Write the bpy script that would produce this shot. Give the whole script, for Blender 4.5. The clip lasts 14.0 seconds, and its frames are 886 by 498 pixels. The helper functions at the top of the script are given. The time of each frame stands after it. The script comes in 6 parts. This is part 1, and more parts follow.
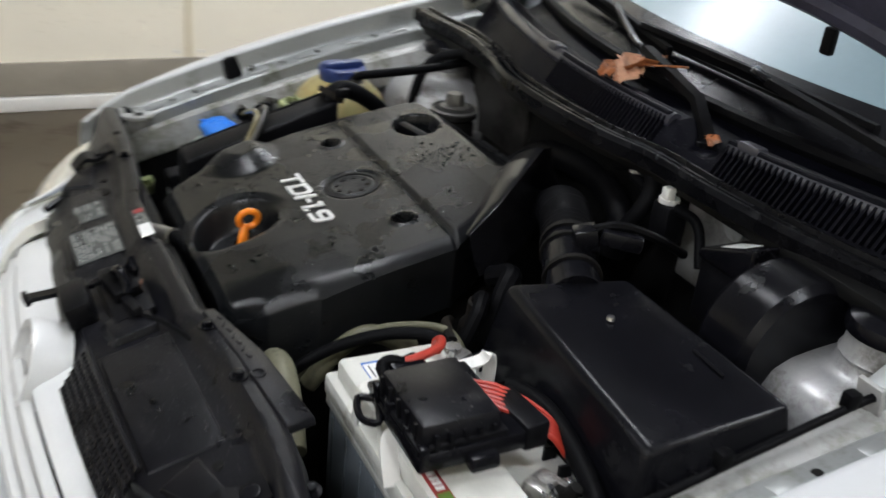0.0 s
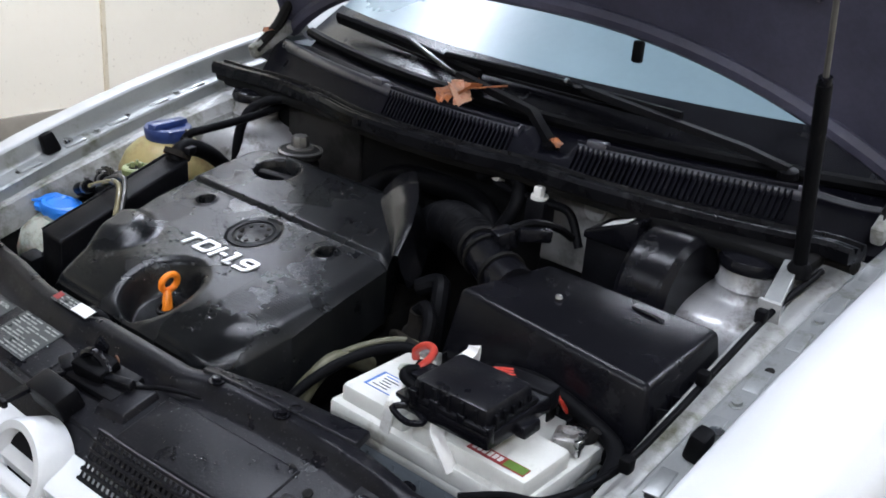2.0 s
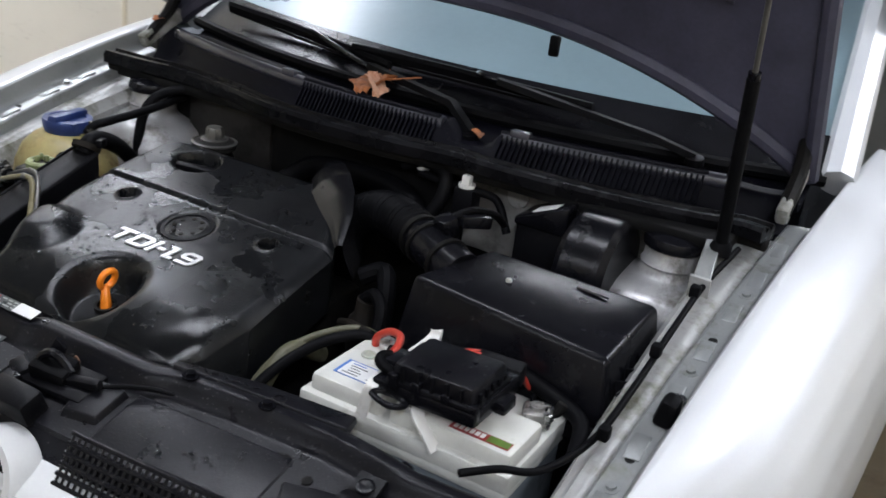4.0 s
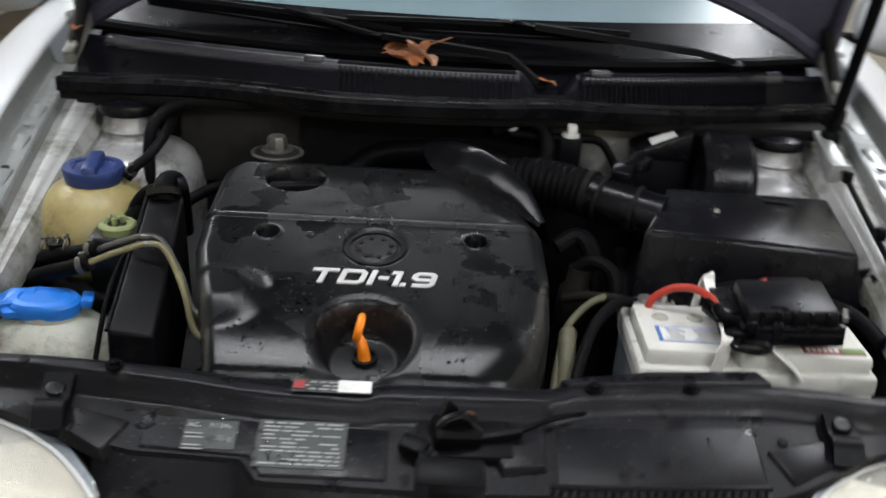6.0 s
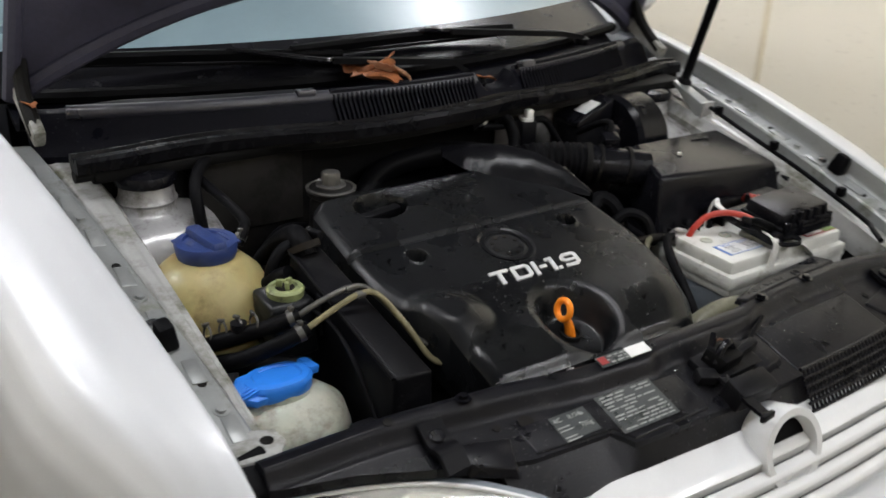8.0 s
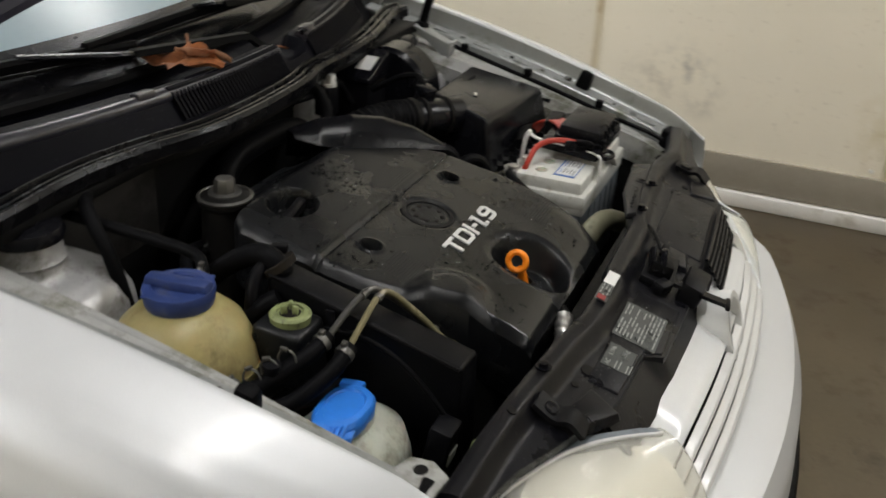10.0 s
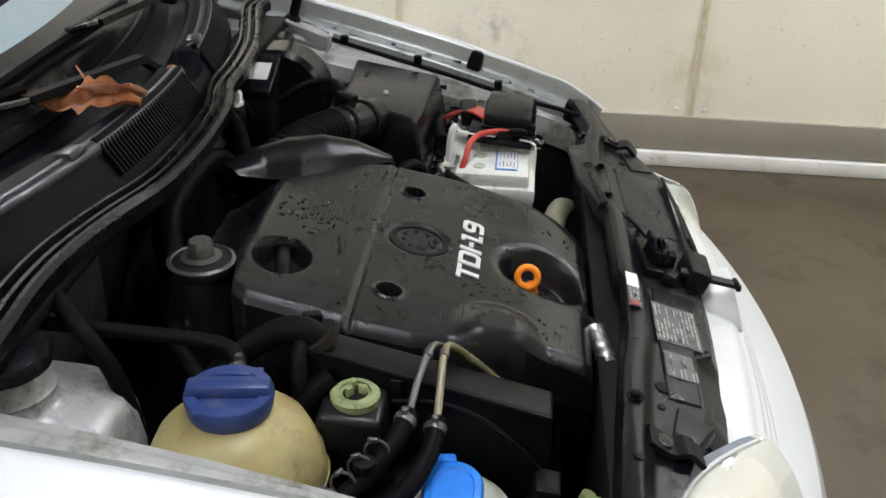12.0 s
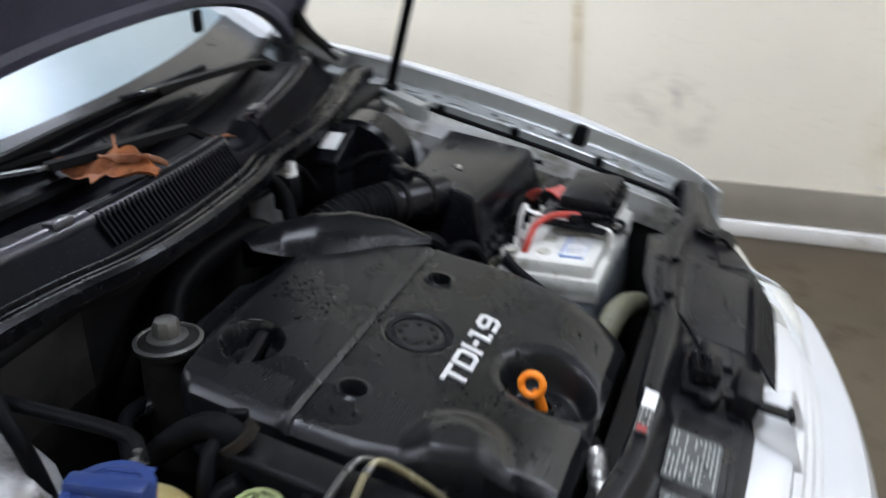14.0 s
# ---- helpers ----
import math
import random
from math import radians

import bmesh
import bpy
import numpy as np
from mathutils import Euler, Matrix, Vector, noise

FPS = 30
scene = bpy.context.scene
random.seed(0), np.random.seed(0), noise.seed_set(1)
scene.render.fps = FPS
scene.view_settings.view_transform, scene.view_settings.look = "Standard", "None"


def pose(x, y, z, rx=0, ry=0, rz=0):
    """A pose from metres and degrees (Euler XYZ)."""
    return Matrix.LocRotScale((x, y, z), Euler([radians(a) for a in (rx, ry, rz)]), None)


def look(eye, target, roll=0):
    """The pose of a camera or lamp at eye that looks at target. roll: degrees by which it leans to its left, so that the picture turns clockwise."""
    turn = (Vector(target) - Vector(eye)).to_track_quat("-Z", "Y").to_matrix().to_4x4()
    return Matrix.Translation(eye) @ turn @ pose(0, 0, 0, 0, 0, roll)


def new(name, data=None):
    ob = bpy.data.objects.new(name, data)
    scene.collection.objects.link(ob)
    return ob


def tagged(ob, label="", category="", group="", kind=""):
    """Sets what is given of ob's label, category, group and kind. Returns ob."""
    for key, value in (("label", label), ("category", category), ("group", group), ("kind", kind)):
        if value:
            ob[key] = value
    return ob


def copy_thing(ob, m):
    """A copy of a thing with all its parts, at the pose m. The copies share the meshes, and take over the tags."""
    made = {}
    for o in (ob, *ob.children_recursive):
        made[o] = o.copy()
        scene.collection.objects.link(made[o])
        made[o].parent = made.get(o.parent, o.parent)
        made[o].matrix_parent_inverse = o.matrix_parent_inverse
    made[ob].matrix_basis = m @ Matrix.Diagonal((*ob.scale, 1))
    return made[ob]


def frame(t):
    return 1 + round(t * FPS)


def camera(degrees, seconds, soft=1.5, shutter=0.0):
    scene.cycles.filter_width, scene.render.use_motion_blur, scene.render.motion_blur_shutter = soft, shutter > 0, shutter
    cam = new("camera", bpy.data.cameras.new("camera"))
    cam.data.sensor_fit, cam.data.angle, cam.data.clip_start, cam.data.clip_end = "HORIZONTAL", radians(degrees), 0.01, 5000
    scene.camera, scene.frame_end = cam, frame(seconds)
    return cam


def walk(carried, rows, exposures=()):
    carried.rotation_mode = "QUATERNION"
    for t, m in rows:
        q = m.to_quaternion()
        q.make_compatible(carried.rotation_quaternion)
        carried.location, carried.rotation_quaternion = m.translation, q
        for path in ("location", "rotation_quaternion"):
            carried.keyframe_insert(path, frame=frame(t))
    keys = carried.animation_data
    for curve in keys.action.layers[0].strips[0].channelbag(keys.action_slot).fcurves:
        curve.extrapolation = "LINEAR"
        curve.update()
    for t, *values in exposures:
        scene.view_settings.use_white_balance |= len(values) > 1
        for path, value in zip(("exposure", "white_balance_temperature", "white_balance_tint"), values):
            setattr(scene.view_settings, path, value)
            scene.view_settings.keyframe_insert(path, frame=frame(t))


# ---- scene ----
cam = camera(48.3, 14.0, soft=1.6, shutter=0.8)
PATH = [
    (0, (1.105, -0.232, 1.383), (-0.472, 0.623, 0.5), 6.2),
    (0.5, (0.935, -0.383, 1.365), (-0.404, 0.807, 0.476), 8.2),
    (1, (0.875, -0.561, 1.384), (-0.215, 0.857, 0.488), 5.8),
    (1.5, (0.929, -0.613, 1.409), (-0.18, 0.839, 0.595), 4.8),
    (2, (0.988, -0.634, 1.411), (-0.167, 0.803, 0.635), 4.7),
    (2.5, (0.989, -0.659, 1.417), (-0.15, 0.81, 0.676), 5.1),
    (2.7, (0.988, -0.647, 1.421), (-0.142, 0.826, 0.678), 4.9),
    (4.8, (0.586, -0.835, 1.387), (-0.019, 0.908, 0.614), 6.5),
    (5, (0.489, -0.833, 1.381), (-0.069, 0.914, 0.582), 5.2),
    (5.5, (0.237, -0.859, 1.367), (-0.114, 0.935, 0.555), 4.0),
    (6, (-0.034, -0.938, 1.368), (-0.003, 0.889, 0.554), 3.3),
    (6.5, (-0.303, -0.972, 1.368), (0.083, 0.818, 0.562), 3.4),
    (7, (-0.566, -0.913, 1.392), (0.028, 0.808, 0.564), 0.9),
    (7.2, (-0.654, -0.888, 1.409), (0.035, 0.798, 0.584), 0.8),
    (9.3, (-1.272, -0.515, 1.432), (0.216, 0.519, 0.585), 3.1),
    (9.5, (-1.299, -0.438, 1.431), (0.246, 0.495, 0.569), 2.8),
    (10, (-1.347, -0.254, 1.444), (0.317, 0.404, 0.55), 2.9),
    (10.5, (-1.295, -0.115, 1.433), (0.423, 0.379, 0.536), 2.5),
    (11, (-1.261, -0.012, 1.438), (0.48, 0.328, 0.513), 3.4),
    (11.5, (-1.261, 0.097, 1.445), (0.492, 0.29, 0.502), 2.9),
    (12, (-1.27, 0.149, 1.448), (0.486, 0.275, 0.499), 1.9),
    (12.5, (-1.274, 0.151, 1.457), (0.487, 0.262, 0.515), 1.4),
    (13, (-1.265, 0.131, 1.461), (0.499, 0.252, 0.526), 0.6),
    (13.5, (-1.227, 0.076, 1.455), (0.541, 0.284, 0.544), -0.3),
    (14, (-1.085, -0.138, 1.444), (0.609, 0.496, 0.59), -1.6),
]
walk(cam, [(t, look(eye, target, roll)) for t, eye, target, roll in PATH],
     exposures=[(0.0, -0.2, 6100, 11), (0.5, -0.45, 6000, 12), (1.2, 0.05, 5690, 14), (2.7, 0.03, 5690, 14), (4.8, -0.4, 6100, 13), (5.6, -0.3, 6200, 11),
                (6.5, -0.1, 6200, 12), (7.2, -0.1, 6150, 13), (9.3, -0.64, 6650, 11), (10.5, -0.52, 6600, 10), (12.0, -0.1, 6150, 10), (13.2, -0.06, 6050, 11), (14.0, -0.03, 5700, 13)])

# ---- world and light ----
world = bpy.data.worlds.new("world")
scene.world = world
world.use_nodes = True
world.node_tree.nodes["Background"].inputs[0].default_value = (0.75, 0.85, 1.0, 1)
world.node_tree.nodes["Background"].inputs[1].default_value = 0.05
ROOM = dict(x0=-2.9, x1=2.2, y0=-4.2, y1=6.2, z1=2.75)
# fluorescent battens, all out of view: x, y, turn, watts
# first set from reflections on the engine cover, the rest added to light room
LAMPS = [(-0.35, 0.15, 90, 21), (-0.35, -2.5, 90, 22), (-0.2, 3.4, 90, 26), (-2.0, 1.7, 0, 44), (1.5, 1.7, 0, 38), (1.5, -1.7, 0, 38)]


# ---- building helpers ----
def mesh_of(bm, name, material, smooth=True):
    bmesh.ops.recalc_face_normals(bm, faces=bm.faces)
    me = bpy.data.meshes.new(name)
    for f in bm.faces:
        f.smooth = smooth
    if smooth:
        for e in bm.edges:
            if len(e.link_faces) == 2 and e.calc_face_angle(0) > 0.62:
                e.smooth = False
    bm.to_mesh(me)
    bm.free()
    me.materials.append(material)
    return me


def part(name, bm, material, parent=None, label="", smooth=True):
    ob = new(name, mesh_of(bm, name, material, smooth))
    if parent is not None:
        ob.parent = parent
        ob.matrix_parent_inverse = parent.matrix_basis.inverted() if parent.parent is None else Matrix()
    if label:
        ob["label"] = label
    return ob


def thing(name, x, y, z, label, category, group="", kind=""):
    ob = new(name)
    ob.empty_display_size = 0.05
    ob.matrix_basis = pose(x, y, z)
    return tagged(ob, label, category, group, kind)


def solid(name, bm, material, label, category, group="", kind="", smooth=True):
    return tagged(part(name, bm, material, None, label, smooth), label, category, group, kind)


def box(cx, cy, cz, sx, sy, sz, bevel=0.0, rot=(0, 0, 0), segs=2, bm=None, taper=1.0):
    """A box with rounded edges; taper narrows the top."""
    own = bmesh.new()
    bmesh.ops.create_cube(own, size=1.0)
    for v in own.verts:
        k = taper if v.co.z > 0 else 1.0
        v.co = Vector((v.co.x * sx * k, v.co.y * sy * k, v.co.z * sz))
    if bevel > 0:
        bmesh.ops.bevel(own, geom=own.edges[:], offset=bevel, segments=segs, profile=0.5, affect="EDGES")
    own.transform(pose(cx, cy, cz, *rot))
    return join(bm, own)


def join(bm, own):
    if bm is None:
        return own
    me = bpy.data.meshes.new("tmp")
    own.to_mesh(me)
    own.free()
    bm.from_mesh(me)
    bpy.data.meshes.remove(me)
    return bm


def lathe(profile, seg=28, at=(0, 0, 0), rot=(0, 0, 0), bm=None, wob=None):
    """A turned form from (radius, height) pairs."""
    own = bmesh.new()
    rings = []
    for r, z in profile:
        if r < 1e-6:
            rings.append([own.verts.new((0, 0, z))])
        else:
            ring = []
            for i in range(seg):
                a = 2 * math.pi * i / seg
                k = r * (wob(a, z) if wob else 1.0)
                ring.append(own.verts.new((k * math.cos(a), k * math.sin(a), z)))
            rings.append(ring)
    for a, b in zip(rings, rings[1:]):
        for i in range(seg):
            j = (i + 1) % seg
            if len(a) == 1 and len(b) == 1:
                continue
            if len(a) == 1:
                own.faces.new((a[0], b[i], b[j]))
            elif len(b) == 1:
                own.faces.new((a[i], a[j], b[0]))
            else:
                own.faces.new((a[i], a[j], b[j], b[i]))
    closed = profile[0] == profile[-1]
    for ring in () if closed else (rings[0], rings[-1]):
        if len(ring) > 1 and ring[0].is_valid:
            own.faces.new(ring)
    if closed:
        bmesh.ops.remove_doubles(own, verts=own.verts, dist=1e-6)
    own.transform(pose(*at, *rot))
    return join(bm, own)


def spline(points, n):
    """A smooth line through the points."""
    p = [Vector(q) for q in points]
    p = [p[0] * 2 - p[1]] + p + [p[-1] * 2 - p[-2]]
    out = []
    for i in range(1, len(p) - 2):
        for k in range(n):
            t = k / n
            a, b, c, d = p[i - 1], p[i], p[i + 1], p[i + 2]
            out.append(0.5 * (2 * b + (c - a) * t + (2 * a - 5 * b + 4 * c - d) * t * t + (3 * b - a - 3 * c + d) * t ** 3))
    out.append(p[-2])
    return out


def sweep(points, radius, seg=12, n=8, bm=None, section=None, ripple=0.0, waves=0):
    """A hose or rod along the points; section: its own cross-section as (across, up) pairs; ripple: a corrugated hose."""
    line = spline(points, n) if n > 1 else [Vector(q) for q in points]
    own = bmesh.new()
    tang = [(line[min(i + 1, len(line) - 1)] - line[max(i - 1, 0)]).normalized() for i in range(len(line))]
    up = Vector((0, 0, 1)) if abs(tang[0].z) < 0.9 else Vector((0, 1, 0))
    rings = []
    for i, (c, t) in enumerate(zip(line, tang)):
        side = t.cross(up).normalized()
        up = side.cross(t).normalized()
        f = i / max(1, len(line) - 1)
        r = radius(f) if callable(radius) else radius
        if waves:
            r += ripple * math.cos(2 * math.pi * waves * f)
        sec = section or [(math.cos(2 * math.pi * k / seg), math.sin(2 * math.pi * k / seg)) for k in range(seg)]
        rings.append([own.verts.new(c + side * (a * r) + up * (b * r)) for a, b in sec])
    m = len(rings[0])
    for a, b in zip(rings, rings[1:]):
        for k in range(m):
            own.faces.new((a[k], a[(k + 1) % m], b[(k + 1) % m], b[k]))
    own.faces.new(rings[0])
    own.faces.new(rings[-1])
    return join(bm, own)


def sheet(place, nu, nv, thick=0.0, down=(0, 0, -1), bm=None):
    """A curved panel: place(u, v) gives its points; thick closes it below."""
    own = bmesh.new()
    d = Vector(down) * thick
    top = [[own.verts.new(place(i / nu, j / nv)) for i in range(nu + 1)] for j in range(nv + 1)]
    for j in range(nv):
        for i in range(nu):
            own.faces.new((top[j][i], top[j][i + 1], top[j + 1][i + 1], top[j + 1][i]))
    if thick:
        low = [[own.verts.new(v.co + d) for v in row] for row in top]
        for j in range(nv):
            for i in range(nu):
                own.faces.new((low[j][i], low[j + 1][i], low[j + 1][i + 1], low[j][i + 1]))
        rim = [(0, i) for i in range(nu)] + [(j, nu) for j in range(nv)] + [(nv, i) for i in range(nu, 0, -1)] + [(j, 0) for j in range(nv, 0, -1)]
        for (a, b), (c, e) in zip(rim, rim[1:] + rim[:1]):
            own.faces.new((top[a][b], low[a][b], low[c][e], top[c][e]))
    return join(bm, own)


def prism(outline, z0, z1, bevel=0.0, bm=None, at=(0, 0, 0), rot=(0, 0, 0)):
    """A plate of the given outline."""
    own = bmesh.new()
    f = own.faces.new([own.verts.new((x, y, z0)) for x, y in outline])
    ext = bmesh.ops.extrude_face_region(own, geom=[f])
    for v in ext["geom"]:
        if isinstance(v, bmesh.types.BMVert):
            v.co.z = z1
    if bevel:
        bmesh.ops.bevel(own, geom=own.edges[:], offset=bevel, segments=2, profile=0.5, affect="EDGES")
    own.transform(pose(*at, *rot))
    return join(bm, own)


def hull(top, low, bevel, bm=None, segs=3):
    """A block between a top and a lower outline."""
    own = bmesh.new()
    a = [own.verts.new(p) for p in top]
    b = [own.verts.new(p) for p in low]
    own.faces.new(a)
    own.faces.new(list(reversed(b)))
    for i in range(len(a)):
        j = (i + 1) % len(a)
        own.faces.new((a[i], b[i], b[j], a[j]))
    bmesh.ops.recalc_face_normals(own, faces=own.faces)
    if bevel:
        bmesh.ops.bevel(own, geom=own.edges[:], offset=bevel, segments=segs, profile=0.5, affect="EDGES")
    return join(bm, own)


def ramp(x, pairs):
    """Straight pieces between (x, value) pairs."""
    return float(np.interp(x, [p[0] for p in pairs], [p[1] for p in pairs]))


def step(a, b, x):
    t = min(1.0, max(0.0, (x - a) / (b - a)))
    return t * t * (3 - 2 * t)


def letters(text, size, depth, m, name, material, parent, label="", shear=0.0, width=None):
    cu = bpy.data.curves.new("tmp_text", "FONT")
    cu.body, cu.size, cu.extrude, cu.shear, cu.offset = text, size, depth, shear, size * 0.016
    ob = bpy.data.objects.new("tmp_text", cu)
    scene.collection.objects.link(ob)
    me = bpy.data.meshes.new_from_object(ob.evaluated_get(bpy.context.evaluated_depsgraph_get()))
    bpy.data.objects.remove(ob)
    bm = bmesh.new()
    bm.from_mesh(me)
    bpy.data.meshes.remove(me)
    if width:
        lo, hi = min(v.co.x for v in bm.verts), max(v.co.x for v in bm.verts)
        for v in bm.verts:
            v.co.x = (v.co.x - lo) * width / (hi - lo)
    bm.transform(m)
    return part(name, bm, material, parent, label, smooth=False)


# ---- materials ----
def mat(name, base, rough=0.5, metal=0.0, var=0.25, scale=6.0, grain=90.0, bump=0.15, dirt=None, dirt_amount=0.0,
        dirt_scale=5.0, wet=0.0, wet_scale=9.0, drops=0.0, coat=0.0, alpha=1.0, trans=0.0, ior=1.45, rough_var=0.15, sub=0.0, emit=None, spec=0.5, marks=(), puddles=(), specks=0.0, speck_tone=(0.32, 0.32, 0.31), speck_scale=230.0):
    """A surface with large and fine variation, dirt patches, wet patches and fine relief."""
    m = bpy.data.materials.new(name)
    m.use_nodes = True
    nt = m.node_tree
    n, link = nt.nodes, nt.links.new
    bs = n["Principled BSDF"]
    tc = n.new("ShaderNodeTexCoord")

    def noise_node(s, detail=4.0, rough_=0.6):
        q = n.new("ShaderNodeTexNoise")
        q.inputs["Scale"].default_value, q.inputs["Detail"].default_value, q.inputs["Roughness"].default_value = s, detail, rough_
        link(tc.outputs["Object"], q.inputs["Vector"])
        return q

    def span(src, a, b, c, d):
        q = n.new("ShaderNodeMapRange")
        for k, v in zip(("From Min", "From Max", "To Min", "To Max"), (a, b, c, d)):
            q.inputs[k].default_value = v
        link(src, q.inputs["Value"])
        return q.outputs[0]

    def mixed(fac, a, b, kind="MIX"):
        q = n.new("ShaderNodeMix")
        q.data_type, q.blend_type = "RGBA", kind
        if isinstance(fac, float):
            q.inputs[0].default_value = fac
        else:
            link(fac, q.inputs[0])
        for s, v in ((q.inputs[6], a), (q.inputs[7], b)):
            if isinstance(v, tuple):
                s.default_value = (*v, 1)
            else:
                link(v, s)
        return q.outputs[2]

    big, fine = noise_node(scale), noise_node(grain, 3.0)
    lo, hi = tuple(c * (1 - var) for c in base), tuple(min(1.0, c * (1 + var)) for c in base)
    col = mixed(span(big.outputs[0], 0.3, 0.7, 0, 1), lo, hi)
    col = mixed(0.5 * var + 0.05, col, fine.outputs[0], "OVERLAY") if var > 0 else col
    rgh = span(big.outputs[0], 0.3, 0.7, max(0.03, rough - rough_var * rough), min(1.0, rough + rough_var * rough))
    if dirt:
        dn = noise_node(dirt_scale, 8.0, 0.7)
        lim = 0.72 - 0.4 * dirt_amount
        mask = span(dn.outputs[0], lim - 0.06, lim + 0.1, 0, 1)
        col = mixed(mask, col, dirt)
        q = n.new("ShaderNodeMix")
        link(mask, q.inputs[0])
        link(rgh, q.inputs[2])
        q.inputs[3].default_value = 0.8
        rgh = q.outputs[0]
    if specks:
        sn, place = noise_node(speck_scale, 2.0, 0.5), noise_node(7.0, 3.0, 0.6)
        mul = n.new("ShaderNodeMath")
        mul.operation = "MULTIPLY"
        link(span(sn.outputs[0], 0.655, 0.69, 0.0, 1.0), mul.inputs[0])
        link(span(place.outputs[0], 0.44, 0.6, 0.0, specks), mul.inputs[1])
        col = mixed(mul.outputs[0], col, speck_tone)
    height = fine.outputs[0]
    if wet:
        wn = noise_node(wet_scale, 5.0, 0.6)
        lim = 0.68 - 0.35 * wet
        level = wn.outputs[0]
        for (px, py, pz), size in puddles:
            dv = n.new("ShaderNodeVectorMath")
            dv.operation = "DISTANCE"
            link(tc.outputs["Object"], dv.inputs[0])
            dv.inputs[1].default_value = (px, py, pz)
            ad = n.new("ShaderNodeMath")
            link(level, ad.inputs[0])
            link(span(dv.outputs["Value"], size * 0.4, size, 0.35, 0.0), ad.inputs[1])
            level = ad.outputs[0]
        mask = span(level, lim, lim + 0.04, 0, 1)
        q = n.new("ShaderNodeMix")
        link(mask, q.inputs[0])
        link(rgh, q.inputs[2])
        q.inputs[3].default_value = 0.16
        rgh = q.outputs[0]
        col = mixed(mask, col, mixed(1.0, col, (0.85, 0.85, 0.85), "MULTIPLY"))
    if not isinstance(col, tuple):
        link(col, bs.inputs["Base Color"])
    link(rgh, bs.inputs["Roughness"])
    bs.inputs["Metallic"].default_value = metal
    bs.inputs["IOR"].default_value = ior
    bs.inputs["Specular IOR Level"].default_value = spec
    bs.inputs["Alpha"].default_value = alpha
    bs.inputs["Transmission Weight"].default_value = trans
    bs.inputs["Coat Weight"].default_value = coat
    bs.inputs["Coat Roughness"].default_value = 0.08
    if sub:
        bs.inputs["Subsurface Weight"].default_value = sub
        bs.inputs["Subsurface Scale"].default_value = 0.01
    if emit:
        bs.inputs["Emission Color"].default_value = (*emit[:3], 1)
        bs.inputs["Emission Strength"].default_value = emit[3]
    for (px, py, pz), size, tone in marks:
        q = n.new("ShaderNodeVectorMath")
        q.operation = "DISTANCE"
        link(tc.outputs["Object"], q.inputs[0])
        q.inputs[1].default_value = (px, py, pz)
        near = span(q.outputs["Value"], size * 0.15, size, 1.0, 0.0)
        mn = noise_node(9.0, 8.0, 0.72)
        mul = n.new("ShaderNodeMath")
        mul.operation = "MULTIPLY"
        link(near, mul.inputs[0])
        link(span(mn.outputs[0], 0.44, 0.7, 0.0, 0.8), mul.inputs[1])
        col = mixed(mul.outputs[0], col, tone)
        link(col, bs.inputs["Base Color"])
    if bump:
        b = n.new("ShaderNodeBump")
        b.inputs["Strength"].default_value, b.inputs["Distance"].default_value = bump, 0.002
        link(height, b.inputs["Height"])
        link(b.outputs[0], bs.inputs["Normal"])
    return m


